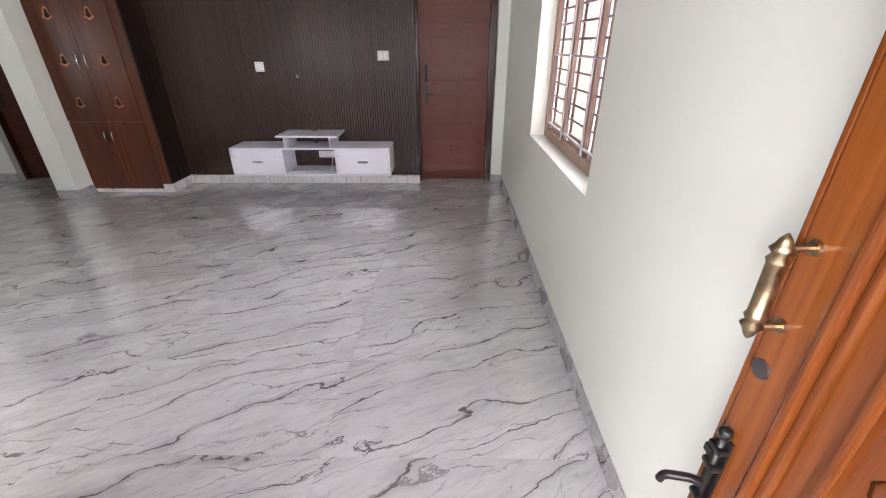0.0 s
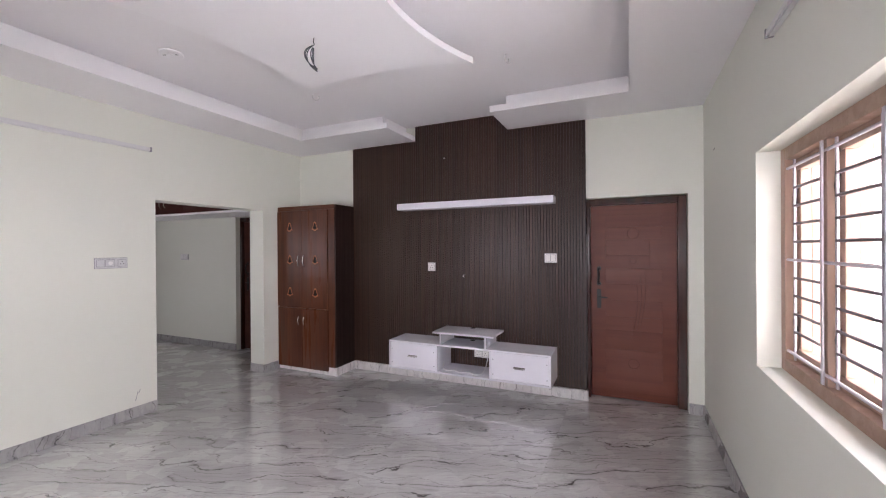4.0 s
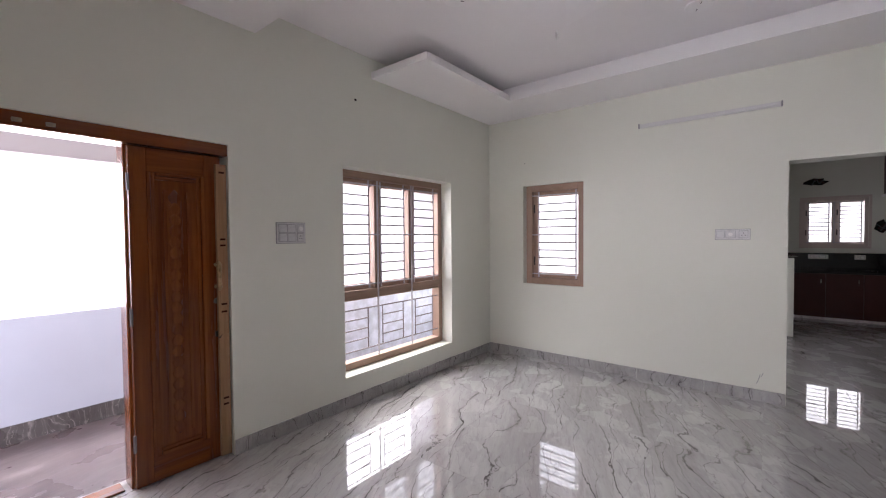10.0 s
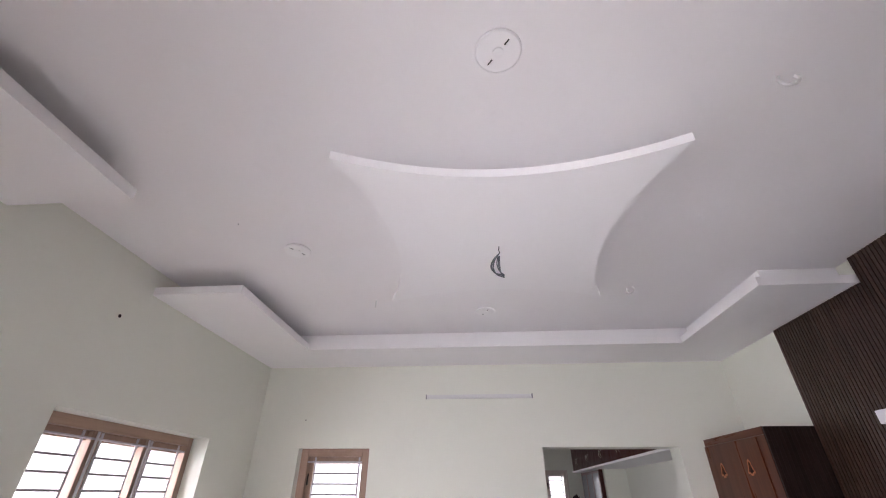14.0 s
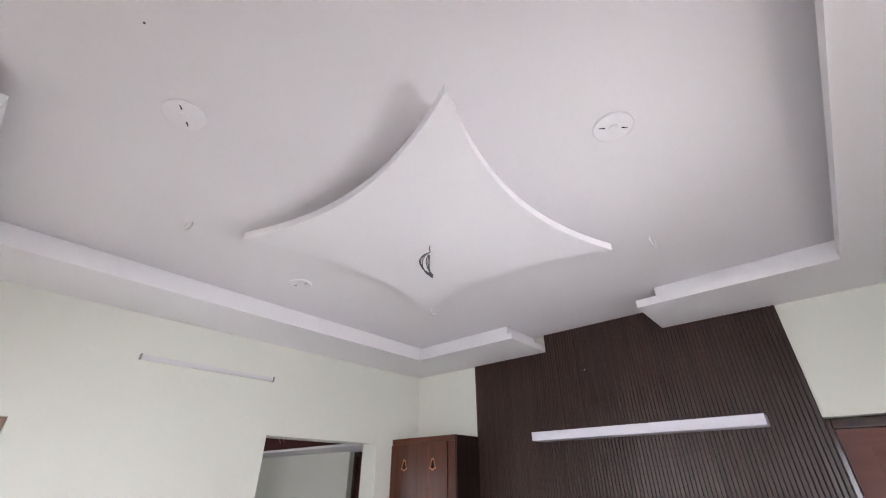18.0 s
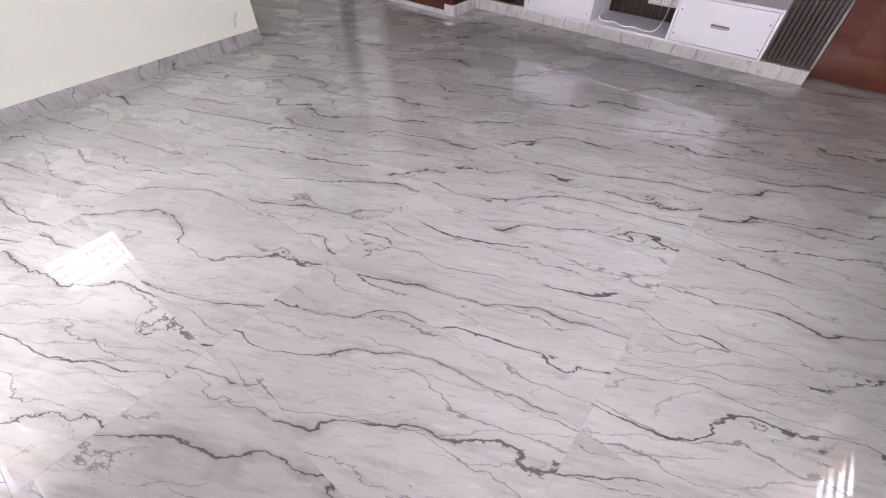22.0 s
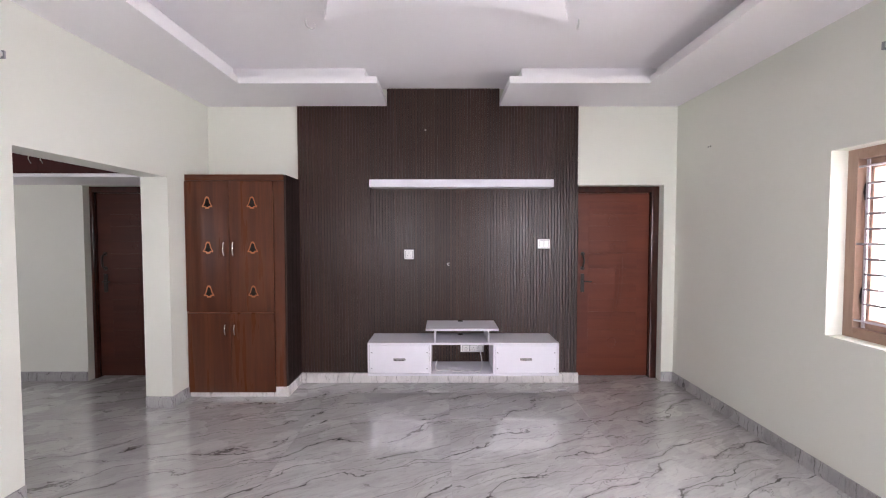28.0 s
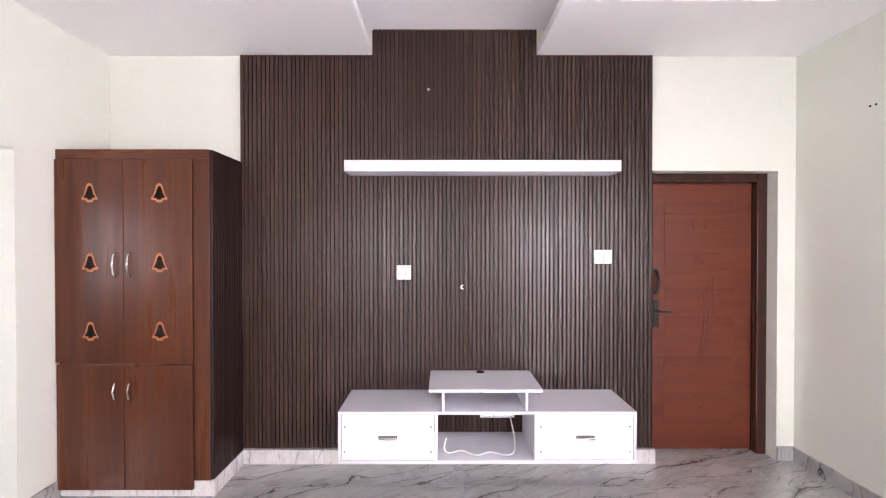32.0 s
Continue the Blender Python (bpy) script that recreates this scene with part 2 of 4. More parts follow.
M_GROUT = plain("tile grout", (0.36, 0.34, 0.33), 0.8)
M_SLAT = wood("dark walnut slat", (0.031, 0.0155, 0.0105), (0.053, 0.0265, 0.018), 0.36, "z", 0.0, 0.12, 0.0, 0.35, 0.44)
# Walnut darkened for the dim cabinet flank; the door lining board shares it.
M_SLATDK = wood("walnut slat darkened for shade", (0.014, 0.0062, 0.005), (0.021, 0.009, 0.007), 0.5, "z", 0.0, 0.35, 0.15, 0.3)
M_SLATBACK = plain("black slat backing", (0.006, 0.004, 0.004), 0.9)
M_CAB = wood("red brown laminate", (0.064, 0.0185, 0.009), (0.122, 0.039, 0.0175), 0.3, "z", 0.0, 0.5, 0.05, 0.12)
M_CABH = wood("red brown laminate rail", (0.064, 0.0185, 0.009), (0.122, 0.039, 0.0175), 0.3, "x", 0.0, 0.5, 0.05, 0.12)
M_BELL = plain("routed orange edge", (0.50, 0.175, 0.07), 0.5)
M_DARK = plain("dark hollow", (0.008, 0.005, 0.004), 0.9)
M_LAM = plain("white laminate", (0.73, 0.715, 0.775), 0.4, 0, 0.4, 0.02, 6)
M_PLAST = plain("white plastic", (0.82, 0.81, 0.79), 0.3, 0, 0.5, 0.02)
M_PLATE = plain("pale grey switch plastic", (0.60, 0.60, 0.60), 0.3, 0, 0.5, 0.03)
M_PLASTG = plain("grey plastic line", (0.30, 0.30, 0.31), 0.4)
M_TUBE = plain("pale grey batten plastic", (0.70, 0.70, 0.69), 0.35, 0, 0.5, 0.03)
M_CHROME = plain("chrome", (0.75, 0.74, 0.72), 0.12, 1.0)
M_STEEL = plain("dull grey steel", (0.16, 0.15, 0.14), 0.35, 0.9)
M_FILM = plain("wrinkled glossy protective film", (0.13, 0.10, 0.10), 0.12, 0.3, 0.8, 0.8, 22)
M_CABEDGE = plain("reddish door edging", (0.20, 0.066, 0.03), 0.4)
M_BRASS = plain("antique brass", (0.46, 0.35, 0.21), 0.32, 1.0, 0.5, 0.35, 40)
M_BLACK = plain("black iron", (0.015, 0.013, 0.012), 0.35, 0.3)
M_DOORRED = wood("red brown moulded door", (0.112, 0.0255, 0.013), (0.148, 0.036, 0.0185), 0.42, "x", 0.0, 0.35, 0.25, 0.02)
# The red brown door again, scaled darker for the shade of its deep recess.
M_DOORSHADE = wood("red brown door darkened for shade", (0.042, 0.010, 0.006), (0.064, 0.016, 0.009), 0.4, "x", 0.0, 0.35, 0.25, 0.02)
M_FRAMEDK = wood("dark brown door frame", (0.030, 0.010, 0.007), (0.060, 0.018, 0.012), 0.2, "z", 0.3, 1, 0.05)
M_TEAK = wood("varnished teak", (0.11, 0.026, 0.005), (0.245, 0.072, 0.015), 0.25, "z", 0.5, 0.6, 0.1, 0.08)
M_TEAKX = wood("varnished teak rail", (0.11, 0.026, 0.005), (0.245, 0.072, 0.015), 0.25, "x", 0.5, 0.6, 0.1, 0.08)
M_TEAKEDGE = wood("bare teak edge", (0.27, 0.155, 0.08), (0.36, 0.215, 0.12), 0.5, "z", 0.0, 0.8, 0.1, 0.05)
M_WFRAME = wood("painted brown window frame", (0.33, 0.22, 0.165), (0.40, 0.275, 0.21), 0.45, "z", 0, 0.5, 0.06, 0.06)
M_WFRAMEX = wood("painted brown window rail", (0.33, 0.22, 0.165), (0.40, 0.275, 0.21), 0.45, "x", 0, 0.5, 0.06, 0.06)
# Kitchen frame colour raised to carry the daylight glare on it.
M_WLIT = plain("window frame brightened for daylight", (0.66, 0.57, 0.52), 0.45, 0, 0.4, 0.06, 12)
M_GRILL = plain("grey painted grill bar", (0.20, 0.175, 0.185), 0.4, 0.2)
M_GRILLW = plain("pale painted grill upright", (0.55, 0.52, 0.56), 0.4, 0.1)
M_GRAN = plain("black granite", (0.010, 0.010, 0.011), 0.12, 0, 0.5, 0.5, 180)
M_MAROON = plain("maroon kitchen laminate", (0.060, 0.013, 0.011), 0.45, 0, 0.25, 0.08, 8)
M_WIRE = plain("grey cable", (0.07, 0.08, 0.09), 0.5)
M_WIREW = plain("white cable", (0.75, 0.74, 0.74), 0.45)
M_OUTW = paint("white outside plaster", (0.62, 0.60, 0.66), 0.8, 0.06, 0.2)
# Beam tone set well below the plaster, so its inner face reads as shaded.
M_BEAM = paint("shade-darkened beam paint", (0.21, 0.19, 0.20), 0.8, 0.06, 0.2)
M_STUCCO = paint("rough weathered stucco", (0.40, 0.39, 0.42), 0.9, 0.55, 0.8)
M_PARAPET = paint("lavender grey parapet paint", (0.33, 0.345, 0.42), 0.8, 0.08, 0.2)
M_PORCH = marble("porch tile", (0.105, 0.083, 0.086), (0.07, 0.054, 0.056), (0.17, 0.145, 0.145), 1.6, 0.3, 12, True, 0.3, coat=0.0)
M_GROUND = plain("pale sandy ground", (0.45, 0.40, 0.34), 0.95, 0, 0.2, 0.3, 2)
M_FROST = plain("pale rough compound stone", (0.60, 0.63, 0.74), 0.9, 0, 0.2, 0.25, 9)
sashglass = Mat("pale figured glass", (0.86, 0.87, 0.88), 0.35)
sashglass.b.inputs["Transmission Weight"].default_value = 0.75
sashglass.bump(sashglass.noise(sashglass.coords(), 60, 3), 0.5, 0.003)
M_SASHGLASS = sashglass.m
skyglow = Mat("white sky glow", (0.8, 0.8, 0.8), 1.0)
skyglow.b.inputs["Emission Color"].default_value = (1.0, 0.97, 0.985, 1)
skyglow.b.inputs["Emission Strength"].default_value = 0.34
M_SKYGLOW = skyglow.m
M_FGLASS = plain("grey reflective shutter glass", (0.22, 0.23, 0.25), 0.15, 0.0, 0.8)

# ---- building helpers ----
PLACE = {}


def thing(name, loc, label, category, group="", kind=""):
    ob = new(name)
    ob.location = loc
    ob.empty_display_size = 0.1
    PLACE[ob] = Vector(loc)
    return tagged(ob, label, category, group, kind)


def part(name, bm, mat, parent=None, label="", smooth=False):
    """Links a bmesh given in world places as one mesh object, under a thing or a part."""
    vs = [v.co for v in bm.verts]
    lo = Vector([min(v[i] for v in vs) for i in range(3)])
    hi = Vector([max(v[i] for v in vs) for i in range(3)])
    mid = (lo + hi) / 2
    bmesh.ops.translate(bm, verts=bm.verts, vec=-mid)
    me = bpy.data.meshes.new(name)
    bm.to_mesh(me)
    bm.free()
    me.materials.append(mat)
    if smooth:
        for p in me.polygons:
            p.use_smooth = True
    ob = new(name, me)
    PLACE[ob] = mid
    if parent is not None:
        ob.parent = parent
        ob.location = mid - PLACE[parent]
    else:
        ob.location = mid
    if label:
        ob["label"] = label
    return ob


def struct(name, bm, mat, label, category, kind="structure"):
    return tagged(part(name, bm, mat), label, category, kind=kind)


def add_box(bm, x0, x1, y0, y1, z0, z1, bev=0.0):
    m = Matrix.Translation(((x0 + x1) / 2, (y0 + y1) / 2, (z0 + z1) / 2)) @ Matrix.Diagonal((abs(x1 - x0), abs(y1 - y0), abs(z1 - z0), 1))
    r = bmesh.ops.create_cube(bm, size=1, matrix=m)
    if bev > 0:
        es = list({e for v in r["verts"] for e in v.link_edges})
        bmesh.ops.bevel(bm, geom=es, offset=bev, segments=2, affect="EDGES", profile=0.6)
    return bm


def box(x0, x1, y0, y1, z0, z1, bev=0.0):
    return add_box(bmesh.new(), x0, x1, y0, y1, z0, z1, bev)


def prism(pts, z0, z1, bm=None):
    """An upright prism over a plan outline."""
    bm = bm or bmesh.new()
    lo = [bm.verts.new((x, y, z0)) for x, y in pts]
    hi = [bm.verts.new((x, y, z1)) for x, y in pts]
    fs = [bm.faces.new(lo), bm.faces.new(hi)]
    n = len(pts)
    for i in range(n):
        fs.append(bm.faces.new((lo[i], lo[(i + 1) % n], hi[(i + 1) % n], hi[i])))
    bmesh.ops.recalc_face_normals(bm, faces=fs)
    return bm


def tube(pts, r, seg=8, bm=None, caps=True):
    """A round bar along a line of points."""
    bm = bm or bmesh.new()
    pts = [Vector(p) for p in pts]
    rings = []
    up = None
    for i, p in enumerate(pts):
        d = (pts[min(i + 1, len(pts) - 1)] - pts[max(i - 1, 0)]).normalized()
        if up is None:
            up = d.orthogonal().normalized()
        up = (up - d * up.dot(d)).normalized()
        side = d.cross(up)
        rings.append([bm.verts.new(p + (up * math.cos(a) + side * math.sin(a)) * r) for a in [2 * math.pi * k / seg for k in range(seg)]])
    fs = []
    for a, b in zip(rings, rings[1:]):
        for k in range(seg):
            fs.append(bm.faces.new((a[k], a[(k + 1) % seg], b[(k + 1) % seg], b[k])))
    if caps:
        fs += [bm.faces.new(rings[0]), bm.faces.new(rings[-1])]
    bmesh.ops.recalc_face_normals(bm, faces=fs)
    return bm


def smooth_line(pts, n=8):
    out = []
    P = [Vector(p) for p in pts]
    for i in range(len(P) - 1):
        a, b, c, d = P[max(i - 1, 0)], P[i], P[i + 1], P[min(i + 2, len(P) - 1)]
        for k in range(n):
            t = k / n
            out.append(0.5 * (2 * b + (c - a) * t + (2 * a - 5 * b + 4 * c - d) * t * t + (3 * b - a - 3 * c + d) * t ** 3))
    return out + [P[-1]]


def lathe(profile, base, axis="z", seg=20, bm=None):
    """A turned shape: profile of (radius, height) along an axis from base."""
    bm = bm or bmesh.new()
    base = Vector(base)
    ex, ey, ez = {"z": ((1, 0, 0), (0, 1, 0), (0, 0, 1)), "x": ((0, 1, 0), (0, 0, 1), (1, 0, 0)), "y": ((0, 0, 1), (1, 0, 0), (0, 1, 0))}[axis]
    ex, ey, ez = Vector(ex), Vector(ey), Vector(ez)
    rings = []
    for r, h in profile:
        rings.append([bm.verts.new(base + ez * h + (ex * math.cos(a) + ey * math.sin(a)) * max(r, 1e-4)) for a in [2 * math.pi * k / seg for k in range(seg)]])
    fs = []
    for a, b in zip(rings, rings[1:]):
        for k in range(seg):
            fs.append(bm.faces.new((a[k], a[(k + 1) % seg], b[(k + 1) % seg], b[k])))
    fs += [bm.faces.new(rings[0]), bm.faces.new(rings[-1])]
    bmesh.ops.recalc_face_normals(bm, faces=fs)
    return bm


def wall(name, along, p0, p1, u0, u1, z0, z1, holes, mat, label):
    """A wall of thickness p0..p1 that runs along x or y, with openings (u0, u1, z0, z1) cut through."""
    us = sorted({u0, u1, *[h[0] for h in holes], *[h[1] for h in holes]})
    zs = sorted({z0, z1, *[h[2] for h in holes], *[h[3] for h in holes]})
    us = [u for u in us if u0 <= u <= u1]
    zs = [z for z in zs if z0 <= z <= z1]
    bm = bmesh.new()
    cache = {}

    def v(i, k, p):
        key = (i, k, p)
        if key not in cache:
            co = (us[i], (p0, p1)[p], zs[k]) if along == "x" else ((p0, p1)[p], us[i], zs[k])
            cache[key] = bm.verts.new(co)
        return cache[key]

    def full(i, k):
        if not (0 <= i < len(us) - 1 and 0 <= k < len(zs) - 1):
            return False
        cu, cz = (us[i] + us[i + 1]) / 2, (zs[k] + zs[k + 1]) / 2
        return not any(h[0] < cu < h[1] and h[2] < cz < h[3] for h in holes)

    for i in range(len(us) - 1):
        for k in range(len(zs) - 1):
            if not full(i, k):
                continue
            for p in (0, 1):
                bm.faces.new((v(i, k, p), v(i + 1, k, p), v(i + 1, k + 1, p), v(i, k + 1, p)))
            for di, dk, a, b in ((-1, 0, (i, k), (i, k + 1)), (1, 0, (i + 1, k), (i + 1, k + 1)), (0, -1, (i, k), (i + 1, k)), (0, 1, (i, k + 1), (i + 1, k + 1))):
                if not full(i + di, k + dk):
                    bm.faces.new((v(*a, 0), v(*b, 0), v(*b, 1), v(*a, 1)))
    bmesh.ops.recalc_face_normals(bm, faces=bm.faces)
    return struct(name, bm, mat, label, "wall")


# ---- plan of the hall ----
XL, XR, YF, YT = -3.92, 0.992, 0.545, 5.465      # faces of the four walls
SOFFIT, CEIL = 2.905, 3.085
TRAY_L, TRAY_R, TRAY_F, TRAY_T = -3.27, 0.36, 1.21, 4.80
WIN = (-3.10, -1.595, 0.265, 2.085)               # front window: x0, x1, z0, z1
SMALL = (1.025, 1.762, 0.90, 2.08)                # small window: y0, y1, z0, z1
SIDE = (2.25, 3.75, 0.927, 2.10)                  # side window: y0, y1, z0, z1
OPEN = (3.497, 4.808, 0.0, 2.086)                 # opening to the dining space
DOOR = (-0.05, 0.866, 0.0, 2.088)                 # bedroom door: x0, x1, z0, z1
MAIN = (-0.658, 0.986, 0.0, 2.095)                # main door bay
DIN_Y = 5.48                         # far ends of the dining space and kitchen

wall("wall_front", "x", 0.30, YF, -4.17, 1.22, 0, 3.25, [(*WIN[:2], *WIN[2:]), MAIN], M_WALL, "pale cream painted wall with the main door and window")
wall("wall_left", "y", -4.16, XL, YF, 5.72, 0, 3.25, [SMALL, OPEN], M_WALL, "pale cream painted wall with an opening to the dining space")
wall("wall_right", "y", XR, 1.22, YF, 5.72, 0, 3.25, [SIDE], M_WALL, "pale cream painted side wall with a window")
wall("wall_panel", "x", YT, 5.72, XL, XR, 0, 3.25, [DOOR], M_WALL, "pale cream painted wall behind the slatted panel")
struct("ceiling", box(-4.16, 1.22, 0.30, 5.72, CEIL, 3.25), M_CEIL, "white painted ceiling slab", "ceiling")


def border_outline(s, left):
    """Plan outline of one half of the dropped border; s draws its free edges back."""
    if left:
        return [(XL, YF), (-1.93 - 2.4 * s, YF), (-1.93 - 2.4 * s, TRAY_F - 2.4 * s), (TRAY_L - 0.8 * s, TRAY_F - 2.4 * s), (TRAY_L - 0.8 * s, TRAY_T + s), (-2.045 - s, TRAY_T + s), (-2.045 - s, YT), (XL, YT)]
    return [(XR, YT), (-0.872 + s, YT), (-0.872 + s, TRAY_T + s), (TRAY_R + s, TRAY_T + s), (TRAY_R + s, TRAY_F - 2.4 * s), (-0.86 + 2.4 * s, TRAY_F - 2.4 * s), (-0.86 + 2.4 * s, YF), (XR, YF)]


bm = bmesh.new()
for left in (True, False):
    prism(border_outline(0.0, left), SOFFIT, SOFFIT + 0.06, bm)
    prism(border_outline(0.13, left), SOFFIT + 0.0601, CEIL - 0.0005, bm)
struct("ceiling_border", bm, M_TRIM, "white dropped plaster ceiling border with a shadow gap", "ceiling")


def star_outline(c, half, sag, shrink=1.0, n=20):
    out = []
    for k in range(4):
        a0 = math.pi / 4 + k * math.pi / 2
        p = Vector((math.cos(a0), math.sin(a0))) * half * math.sqrt(2) * shrink
        q = Vector((math.cos(a0 + math.pi / 2), math.sin(a0 + math.pi / 2))) * half * math.sqrt(2) * shrink
        inward = -(p + q).normalized()
        for i in range(n):
            f = i / n
            s = p.lerp(q, f) + inward * sag * (1 - (2 * f - 1) ** 2)
            out.append((c[0] + s.x, c[1] + s.y))
    return out


STAR = (-1.443, 3.022)
bm = prism(star_outline(STAR, 0.772, 0.17), 2.93, 2.975)
prism(star_outline(STAR, 0.772, 0.15, 0.66), 2.9751, CEIL - 0.0005, bm)
struct("ceiling_star", bm, M_TRIM, "white four-pointed dropped plaster ceiling panel", "ceiling panel")

# ---- dining space, kitchen and outside shells ----
wall("wall_dining_back", "x", DIN_Y, 5.72, -7.86, -4.16, 0, 3.25, [(-5.27, -4.35, 0, 2.09)], M_WALL, "pale cream dining wall with a brown door")
wall("wall_kitchen_return", "y", -8.0, -7.86, 5.10, 5.72, 0, 3.25, [], M_WALL, "short pale wall beside the kitchen units")
wall("wall_kitchen_side", "x", 5.72, 5.9, DIN_X - 0.2, -7.86, 0, 3.25, [], M_WALL, "pale kitchen side wall")
DWIN = (-6.6, -5.4, 0.93, 2.09)                   # dining window: x0, x1, z0, z1
KWIN = (3.85, 4.72, 1.25, 2.11)
wall("wall_kitchen_far", "y", DIN_X - 0.2, DIN_X, 2.10, 5.72, 0, 3.25, [KWIN], M_WALL, "pale kitchen wall with a window")
wall("wall_dining_front", "x", 2.10, 2.30, DIN_X, -4.16, 0, 3.25, [DWIN], M_WALL, "pale dining end wall with a window")
struct("ceiling_dining", box(DIN_X - 0.2, -4.161, 2.10, 5.9, CEIL, 3.25), M_CEIL, "white dining ceiling slab", "ceiling")

struct("wall_bedroom", box(-0.2, 1.2, 5.75, 5.9, 0, 3.25), M_WALL, "plain wall behind the bedroom door", "wall")
struct("wall_store", box(-5.5, -4.1, 5.75, 5.9, 0, 3.25), M_WALL, "plain wall behind the dining door", "wall")

# ---- windows ----
def bar(p, q, r=0.006):
    return tube([p, q], r, 6)


def casement_window(name, frame_of, u0, u1, z0, z1, lights, label, transom=None, ft=0.065, hinge_low=True, bars=9, wood_v=None, wood_h=None, reb=0.058, sashes=False, gap=0.062):
    """A wooden window: stepped frame, mullions, hinge pins and a ladder grill. frame_of(u, d, z) gives the world place; d is the depth outwards."""
    wv, wh = wood_v or M_WFRAME, wood_h or M_WFRAMEX
    th = thing(name, frame_of((u0 + u1) / 2, 0.0, z0), label, "window", kind="structure")
    fd0, fd1 = 0.0, 0.10

    def slab(a0, a1, d0, d1, b0, b1, nm, mat, parent=th, bev=0.004, lab=""):
        p, q = frame_of(a0, d0, b0), frame_of(a1, d1, b1)
        return part(nm, box(min(p[0], q[0]), max(p[0], q[0]), min(p[1], q[1]), max(p[1], q[1]), b0, b1, bev), mat, parent, lab)

    slab(u0, u0 + ft, fd0, fd1, z0, z1, "jamb", wv)
    slab(u1 - ft, u1, fd0, fd1, z0, z1, "jamb", wv)
    slab(u0 + ft, u1 - ft, fd0, fd1, z1 - ft, z1, "head", wh)
    slab(u0 + ft, u1 - ft, fd0, fd1, z0, z0 + ft, "sill", wh)
    zt = z0 + ft
    if transom:
        slab(u0 + ft, u1 - ft, fd0, fd1, transom[0], transom[1], "transom", wh)
        zt = transom[1]
    w = (u1 - u0 - 2 * ft - (lights - 1) * gap) / lights
    ztop = z1 - ft
    for i in range(lights):
        a = u0 + ft + i * (w + gap)
        if i:
            slab(a - gap, a, fd0 + 0.01, fd1, zt, ztop, "mullion", wv)
        # stop strips of the rebate, set back behind the face of the frame
        slab(a, a + w, fd0 + 0.045, fd1 - 0.004, ztop - reb, ztop, "stop_strip", wh)
        slab(a, a + w, fd0 + 0.045, fd1 - 0.004, zt, zt + reb, "stop_strip", wh)
        h0 = a if hinge_low else a + w - 0.05
        slab(h0, h0 + 0.05, fd0 + 0.05, fd1 - 0.006, zt + reb, ztop - reb, "stop_strip", wv)
        hx = h0 + 0.012 if hinge_low else h0 + 0.038
        for zz in (zt + 0.20, ztop - 0.20):
            part("hinge", tube([frame_of(hx, fd0 + 0.044, zz - 0.05), frame_of(hx, fd0 + 0.036, zz), frame_of(hx, fd0 + 0.044, zz + 0.05)], 0.008), M_BLACK, th, "dark iron hinge")
        # ladder grill of this light
        g0, g1 = a + w * 0.13, a + w - 0.035
        gz0, gz1 = zt + reb, ztop - reb
        for k in range(bars):
            zz = gz0 + (gz1 - gz0) * (k + 1) / (bars + 1)
            part("grill_bar", bar(frame_of(g0, fd0 + 0.03, zz), frame_of(g1, fd0 + 0.03, zz), 0.0075), M_GRILL, th)
        for g in (g0, g1):
            slab(g - 0.009, g + 0.009, fd0 + 0.026, fd0 + 0.034, zt + 0.004, ztop - 0.004, "grill_upright", M_GRILLW, bev=0.001)
        if sashes:
            # sash swung open outwards, square to the wall
            sh0, sh1 = (a - 0.034, a - 0.002) if hinge_low else (a + w + 0.002, a + w + 0.034)
            d0, d1 = fd1 + 0.012, fd1 + 0.012 + w
            slab(sh0, sh1, d0, d0 + 0.045, zt + 0.02, ztop - 0.02, "sash_stile", wv)
            slab(sh0, sh1, d1 - 0.045, d1, zt + 0.02, ztop - 0.02, "sash_stile", wv)
            slab(sh0, sh1, d0 + 0.045, d1 - 0.045, ztop - 0.078, ztop - 0.02, "sash_rail", wh)
            slab(sh0, sh1, d0 + 0.045, d1 - 0.045, zt + 0.02, zt + 0.078, "sash_rail", wh)
            um = (sh0 + sh1) / 2
            slab(um - 0.002, um + 0.002, d0 + 0.045, d1 - 0.045, zt + 0.078, ztop - 0.078, "sash_pane", M_SASHGLASS, bev=0.0, lab="pale figured glass pane")
        if i:
            zb = z0 + ft if transom else zt
            slab(a - gap / 2 - 0.009, a - gap / 2 + 0.009, fd0 - 0.004, fd0 + 0.004, zb + 0.004, ztop - 0.004, "grill_upright", M_GRILLW, bev=0.001)
    for zz in (zt + reb - 0.012, (zt + ztop) / 2, ztop - reb + 0.012):
        part("grill_rail", bar(frame_of(u0 + ft - 0.02, fd0 + 0.012, zz), frame_of(u1 - ft + 0.02, fd0 + 0.012, zz), 0.0075), M_GRILLW, th)
    if transom:
        b0, b1 = z0 + ft, transom[0]
        hgt = b1 - b0
        for zz in (b0 + hgt * 0.16, b1 - hgt * 0.16):
            part("grill_rail", bar(frame_of(u0 + ft - 0.02, fd0 + 0.02, zz), frame_of(u1 - ft + 0.02, fd0 + 0.02, zz), 0.0065), M_GRILL, th)
        for i in range(lights):
            a = u0 + ft + i * (w + gap)
            for f in (0.18, 0.88):
                part("grill_upright", bar(frame_of(a + w * f, fd0 + 0.03, b0 + hgt * 0.16), frame_of(a + w * f, fd0 + 0.03, b1 - hgt * 0.16), 0.0065), M_GRILL, th)
            for k in range(3):
                zz = b0 + hgt * (0.16 + 0.68 * (k + 1) / 4)
                part("grill_bar", bar(frame_of(a + w * 0.18, fd0 + 0.03, zz), frame_of(a + w * 0.88, fd0 + 0.03, zz), 0.0065), M_GRILL, th)
